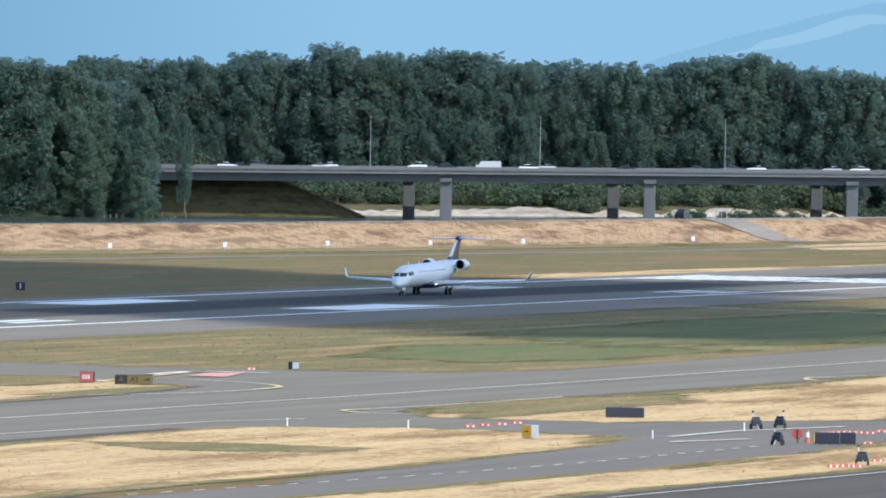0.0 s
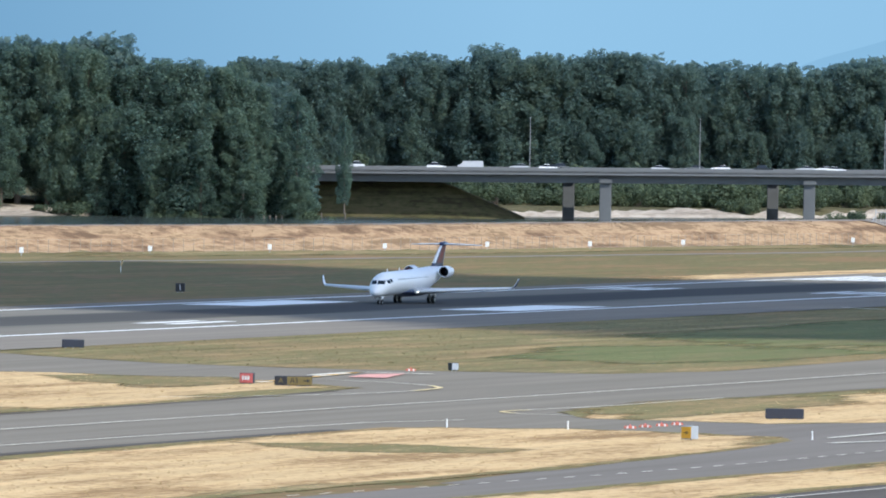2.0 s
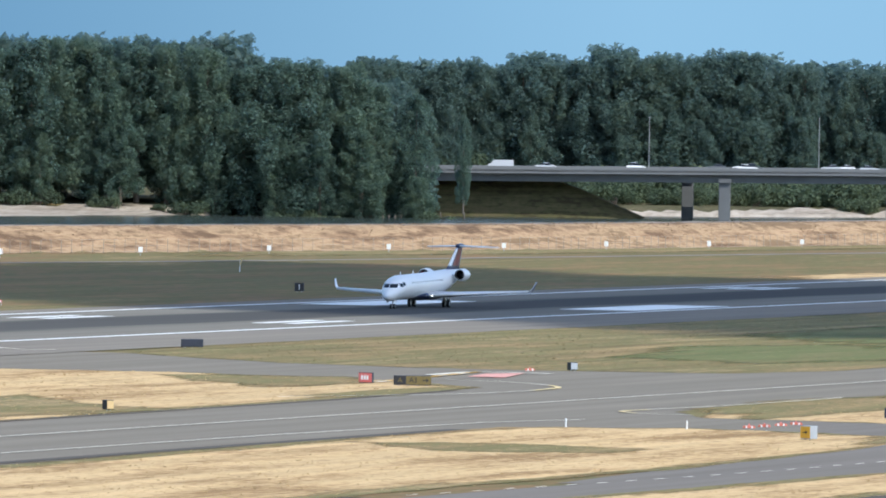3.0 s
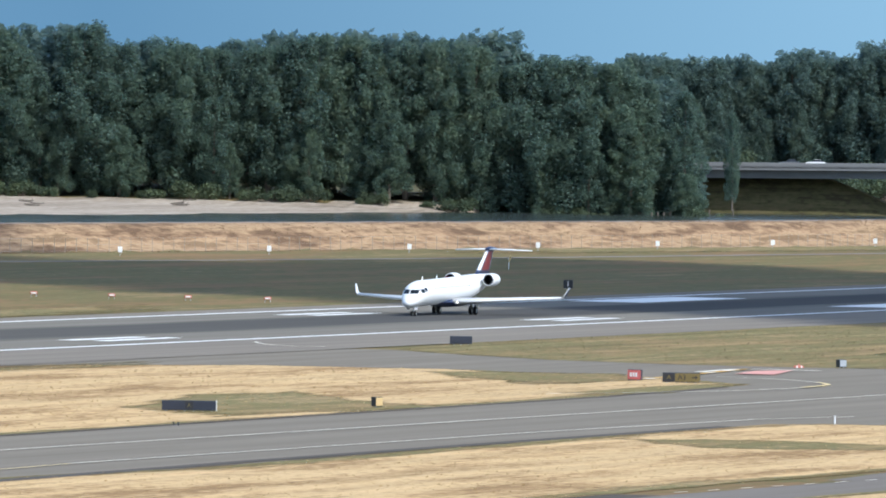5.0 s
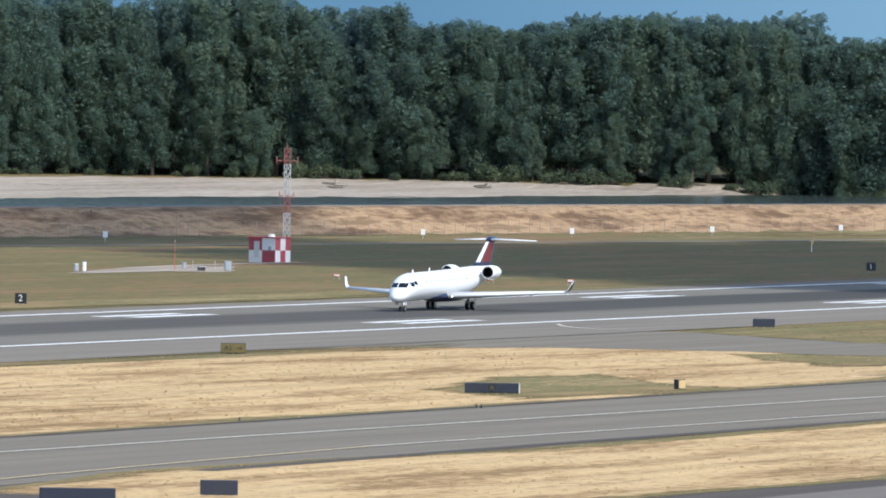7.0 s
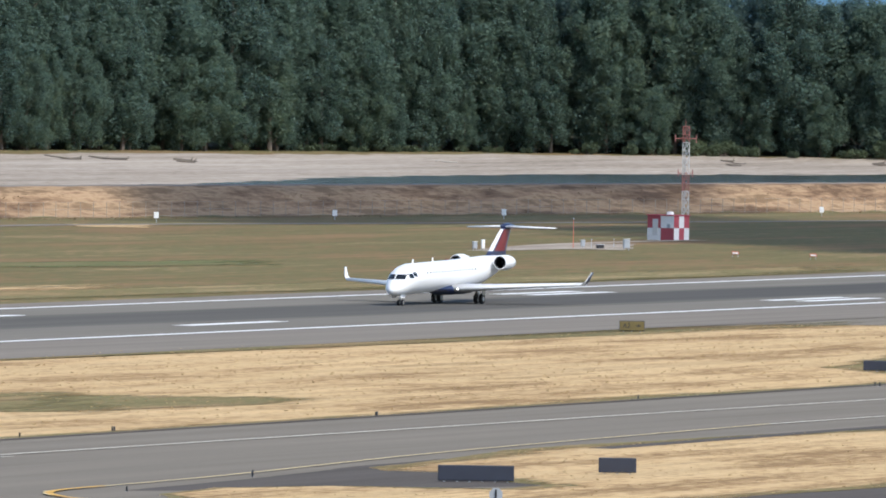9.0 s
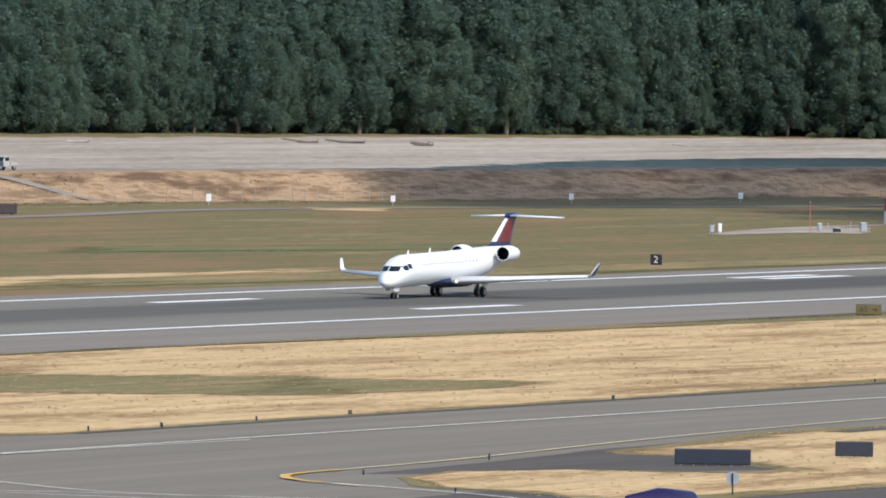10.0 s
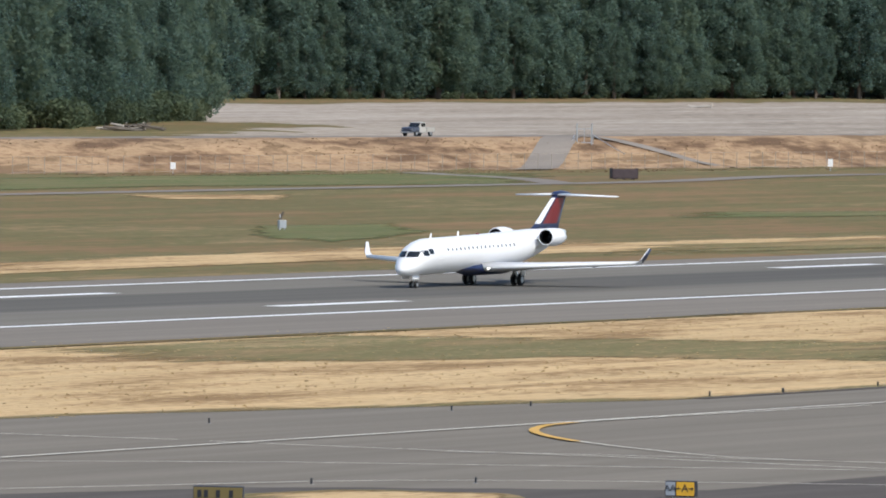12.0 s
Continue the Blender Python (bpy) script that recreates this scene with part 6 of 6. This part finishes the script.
def cloud(shade, height, seed, puff=13):
    """A bank of cumulus puffs over the ground that it shades."""
    rng, bm = random.Random(seed), bmesh.new()
    x0, x1 = min(p[0] for p in shade), max(p[0] for p in shade)
    y0, y1 = min(p[1] for p in shade), max(p[1] for p in shade)
    lift = TO_SUN * (height / TO_SUN.z)
    y = y0
    while y < y1:
        x = x0
        while x < x1:
            px, py = x + rng.uniform(-4, 4), y + rng.uniform(-4, 4)
            if inside(px, py, shade):
                r = puff * rng.uniform(0.8, 1.25)
                bmesh.ops.create_icosphere(bm, subdivisions=2, radius=1, matrix=Matrix.Translation(Vector((px, py, rng.uniform(-6, 10))) + lift) @ Matrix.Diagonal((r, r * 0.85, r * 0.6, 1)))
            x += puff * 0.95
        y += puff * 0.8
    return tagged(new("cloud", mesh_of(bm, "cloud", CLOUD, smooth=True)), "white fair-weather cumulus cloud over the airfield", "cloud")


cloud([(-279, 114), (-340, 75), (-385, 30), (-420, -20), (-470, -60), (-500, -78), (-505, -108), (-420, -100), (-330, -80), (-240, -50), (-120, -10), (-60, 25), (-75, 55), (-10, 98), (10, 128), (-76, 140), (-141, 165), (-210, 160)], 900, 3)
cloud([(-232, 205), (-190, 215), (-150, 240), (-120, 255), (0, 255), (70, 236), (0, 215), (-50, 195), (-100, 178), (-146, 175), (-200, 180)], 900, 4)


# ---- far hills and distance behind them: glowing sheets with haze in their colour ----
def backdrop():
    m = bpy.data.materials.new("distance")
    m.use_nodes = True
    n, l = m.node_tree.nodes, m.node_tree.links
    n.remove(n["Principled BSDF"])
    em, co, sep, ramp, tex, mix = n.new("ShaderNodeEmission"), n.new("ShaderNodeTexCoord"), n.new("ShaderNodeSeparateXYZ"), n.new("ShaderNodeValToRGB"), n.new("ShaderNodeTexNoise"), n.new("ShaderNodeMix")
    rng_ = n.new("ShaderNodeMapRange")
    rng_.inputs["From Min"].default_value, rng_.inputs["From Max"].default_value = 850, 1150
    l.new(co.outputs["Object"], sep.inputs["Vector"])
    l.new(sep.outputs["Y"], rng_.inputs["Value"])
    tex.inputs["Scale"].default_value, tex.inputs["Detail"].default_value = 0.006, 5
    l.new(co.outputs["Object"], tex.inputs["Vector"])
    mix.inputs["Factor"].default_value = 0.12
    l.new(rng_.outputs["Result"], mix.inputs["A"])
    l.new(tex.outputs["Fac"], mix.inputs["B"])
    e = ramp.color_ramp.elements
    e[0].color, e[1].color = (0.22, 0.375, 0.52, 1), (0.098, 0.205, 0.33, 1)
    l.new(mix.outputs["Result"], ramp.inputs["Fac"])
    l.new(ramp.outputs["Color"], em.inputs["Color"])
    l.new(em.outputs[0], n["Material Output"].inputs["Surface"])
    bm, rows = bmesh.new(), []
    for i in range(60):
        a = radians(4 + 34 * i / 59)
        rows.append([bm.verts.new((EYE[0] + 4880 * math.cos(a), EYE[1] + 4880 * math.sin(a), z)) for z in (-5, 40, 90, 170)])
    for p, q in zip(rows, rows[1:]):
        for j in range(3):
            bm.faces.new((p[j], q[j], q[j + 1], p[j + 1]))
    tagged(new("backdrop", mesh_of(bm, "backdrop", m)), "glowing sheet in haze blue for the distance beyond the woods", "distance", kind="structure")
    # a hill with pale fields, its haze painted into a flat glow
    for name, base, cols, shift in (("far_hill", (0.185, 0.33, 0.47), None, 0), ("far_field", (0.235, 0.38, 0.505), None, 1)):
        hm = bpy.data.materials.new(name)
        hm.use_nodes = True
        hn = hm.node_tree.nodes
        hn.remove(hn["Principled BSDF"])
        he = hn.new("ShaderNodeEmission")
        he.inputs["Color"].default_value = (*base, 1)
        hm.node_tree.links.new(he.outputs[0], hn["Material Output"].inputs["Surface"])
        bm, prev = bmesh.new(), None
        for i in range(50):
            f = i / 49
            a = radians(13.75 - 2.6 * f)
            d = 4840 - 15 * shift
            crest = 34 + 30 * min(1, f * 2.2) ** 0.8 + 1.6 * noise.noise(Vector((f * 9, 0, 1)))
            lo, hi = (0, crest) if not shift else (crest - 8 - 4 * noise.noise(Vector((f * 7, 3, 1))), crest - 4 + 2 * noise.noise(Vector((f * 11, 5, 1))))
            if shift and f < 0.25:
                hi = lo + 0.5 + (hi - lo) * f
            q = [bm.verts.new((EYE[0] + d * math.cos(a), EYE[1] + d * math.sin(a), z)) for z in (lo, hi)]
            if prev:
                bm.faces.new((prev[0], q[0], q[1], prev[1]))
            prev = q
        tagged(new(name, mesh_of(bm, name, hm)), "far hill as a glowing sheet in haze blue" if not shift else "pale field on a far hill, glowing in painted haze", "hill", kind="structure")


backdrop()
parked()


# ---- standing grass on the fields ----
def blades(name, poly, density, low, high, wide, mats, label, seed, z0=0.04, clump=0.12):
    """Tufts of grass all over a field, as one sheet of stuff."""
    rng = np.random.default_rng(seed)
    P = np.array(poly)
    (x0, y0), (x1, y1) = P.min(0), P.max(0)
    n = int((x1 - x0) * (y1 - y0) * density)
    pts = rng.random((n, 2)) * (x1 - x0, y1 - y0) + (x0, y0)
    ok = np.zeros(n, bool)
    for (ax, ay), (bx, by) in zip(poly, poly[1:] + poly[:1]):
        if ay != by:
            cross = ((ay > pts[:, 1]) != (by > pts[:, 1])) & (pts[:, 0] < ax + (pts[:, 1] - ay) / (by - ay) * (bx - ax))
            ok ^= cross
    pts = pts[ok]
    # thin them out in drifts
    keep = np.array([noise.noise(Vector((x * clump * 0.5, y * clump * 1.6, seed))) for x, y in pts]) + rng.normal(size=len(pts)) * 0.35 > -0.1
    pts = pts[keep]
    k = len(pts)
    h = low + (high - low) * rng.random(k) ** 2.2
    w = wide * (0.5 + rng.random(k))
    a = rng.random(k) * math.pi
    lean = rng.normal(size=(k, 2)) * 1.3 * h[:, None]
    z = np.array([ground_z(x, y) for x, y in pts]) if z0 is None else np.full(k, z0)
    vs = []
    for turn in (0, 1.4):
        dx, dy = np.cos(a + turn) * w, np.sin(a + turn) * w
        vs.append(np.stack([np.stack([pts[:, 0] - dx, pts[:, 1] - dy, z - 0.02], 1), np.stack([pts[:, 0] + dx, pts[:, 1] + dy, z - 0.02], 1), np.stack([pts[:, 0] + dx * 0.6 + lean[:, 0], pts[:, 1] + dy * 0.6 + lean[:, 1], z + h], 1), np.stack([pts[:, 0] - dx * 0.5 + lean[:, 0], pts[:, 1] - dy * 0.5 + lean[:, 1], z + h * 0.8], 1)], 1))
    v = np.concatenate(vs).reshape(-1, 3)
    return tagged(new(name, quad_mesh(name, v, mats)), label, "grass", kind="stuff")


STRAW = foliage("straw", (0.39, 0.275, 0.135), (0.53, 0.385, 0.195), (0.62, 0.47, 0.26), 0.15, thinness=0.55)
HAY = foliage("olive_blades", (0.20, 0.17, 0.085), (0.26, 0.215, 0.11), (0.34, 0.27, 0.145), 0.15, thinness=0.55)
SCRUB = foliage("dike_scrub", (0.19, 0.125, 0.072), (0.29, 0.20, 0.118), (0.40, 0.285, 0.172), 0.1, thinness=0.55)
blades("infield_blades", [(-1260, -40)] + FIELDS["infield_dry_grass"][0][1:11] + [(-1150, -100), (-1260, -97)], 0.35, 0.01, 0.07, 0.12, STRAW, "short dry straw-coloured grass", 1)
blades("infield_blades", [(-640, -47), (-597, -42), (-350, -44), (-170, -46), (-420, -114), (-651, -117), (-676, -90), (-660, -62)], 0.3, 0.01, 0.06, 0.12, HAY, "short olive grass", 2)
blades("verge_blades", FIELDS["verge_dry_grass"][0], 0.45, 0.01, 0.05, 0.1, STRAW, "short dry straw-coloured grass", 3)
blades("verge_blades", [(-1040, -195), (-956, -199), (-835, -196), (-720, -190), (-720, -211), (-939, -211), (-1040, -208)], 0.45, 0.01, 0.05, 0.1, STRAW, "short dry straw-coloured grass", 4)
blades("verge_blades", [(-814, -146), (-741, -148), (-600, -149), (-600, -182), (-810, -182), (-834, -166)], 0.35, 0.01, 0.06, 0.1, STRAW, "short dry straw-coloured grass", 5)
blades("dike_scrub_blades", [(-420, 240), (-280, 228), (60, 176), (420, 120), (420, 134), (60, 190), (-280, 250), (-420, 270)], 1.0, 0.02, 0.12, 0.13, SCRUB, "rough dry scrub on the dike", 7, None)


# ---- what moves ----
def motions():
    # the airliner's nose wheel along the runway
    run = [(0.0, -244.7), (0.5, -264.4), (1.0, -285.2), (1.5, -306.7), (2.0, -328.8), (2.5, -351.3), (3.0, -374.3), (4.0, -421.6), (5.0, -470.6), (5.5, -496.2), (6.0, -522.3), (6.5, -549.0), (7.5, -604.2), (8.5, -661.2), (9.0, -690.7), (9.5, -720.6), (10.0, -751.0), (10.5, -782.1), (11.0, -813.8), (11.5, -845.8), (12.0, -878.1)]
    walk(AIRLINER, [(t, pose(x + 0.9, 3.8, 0.04, 0, 0, 180)) for t, x in run])
    # cars on the bridge, the pickup and the dark car on the dike road
    for ob, s, lane, speed in TRAFFIC:
        walk(ob, [(t, BRIDGE @ pose(s + speed * t, lane, deck_z(s + speed * t) - 0.65, 0, 0, 0 if speed > 0 else 180)) for t in (0.0, 12.0)])
    def dike(x, off):
        return (x, CREST(x) + off, 3.9)
    def along(x):
        return math.degrees(math.atan2(CREST(x + 4) - CREST(x - 4), 8))
    walk(PICKUP, [(t, pose(*dike(-8.0 - 24.6 * t, 5.0), 0, 0, along(-8.0 - 24.6 * t) + 180)) for t in (0.0, 2.0, 4.0, 6.0, 8.0, 10.0, 10.5, 11.0, 11.5, 12.0)])
    walk(SUV, [(t, pose(*dike(452 + 30 * t, 5.0), 0, 0, along(452 + 30 * t))) for t in (0.0, 1.0, 3.0, 6.0, 9.0, 12.0)])


motions()
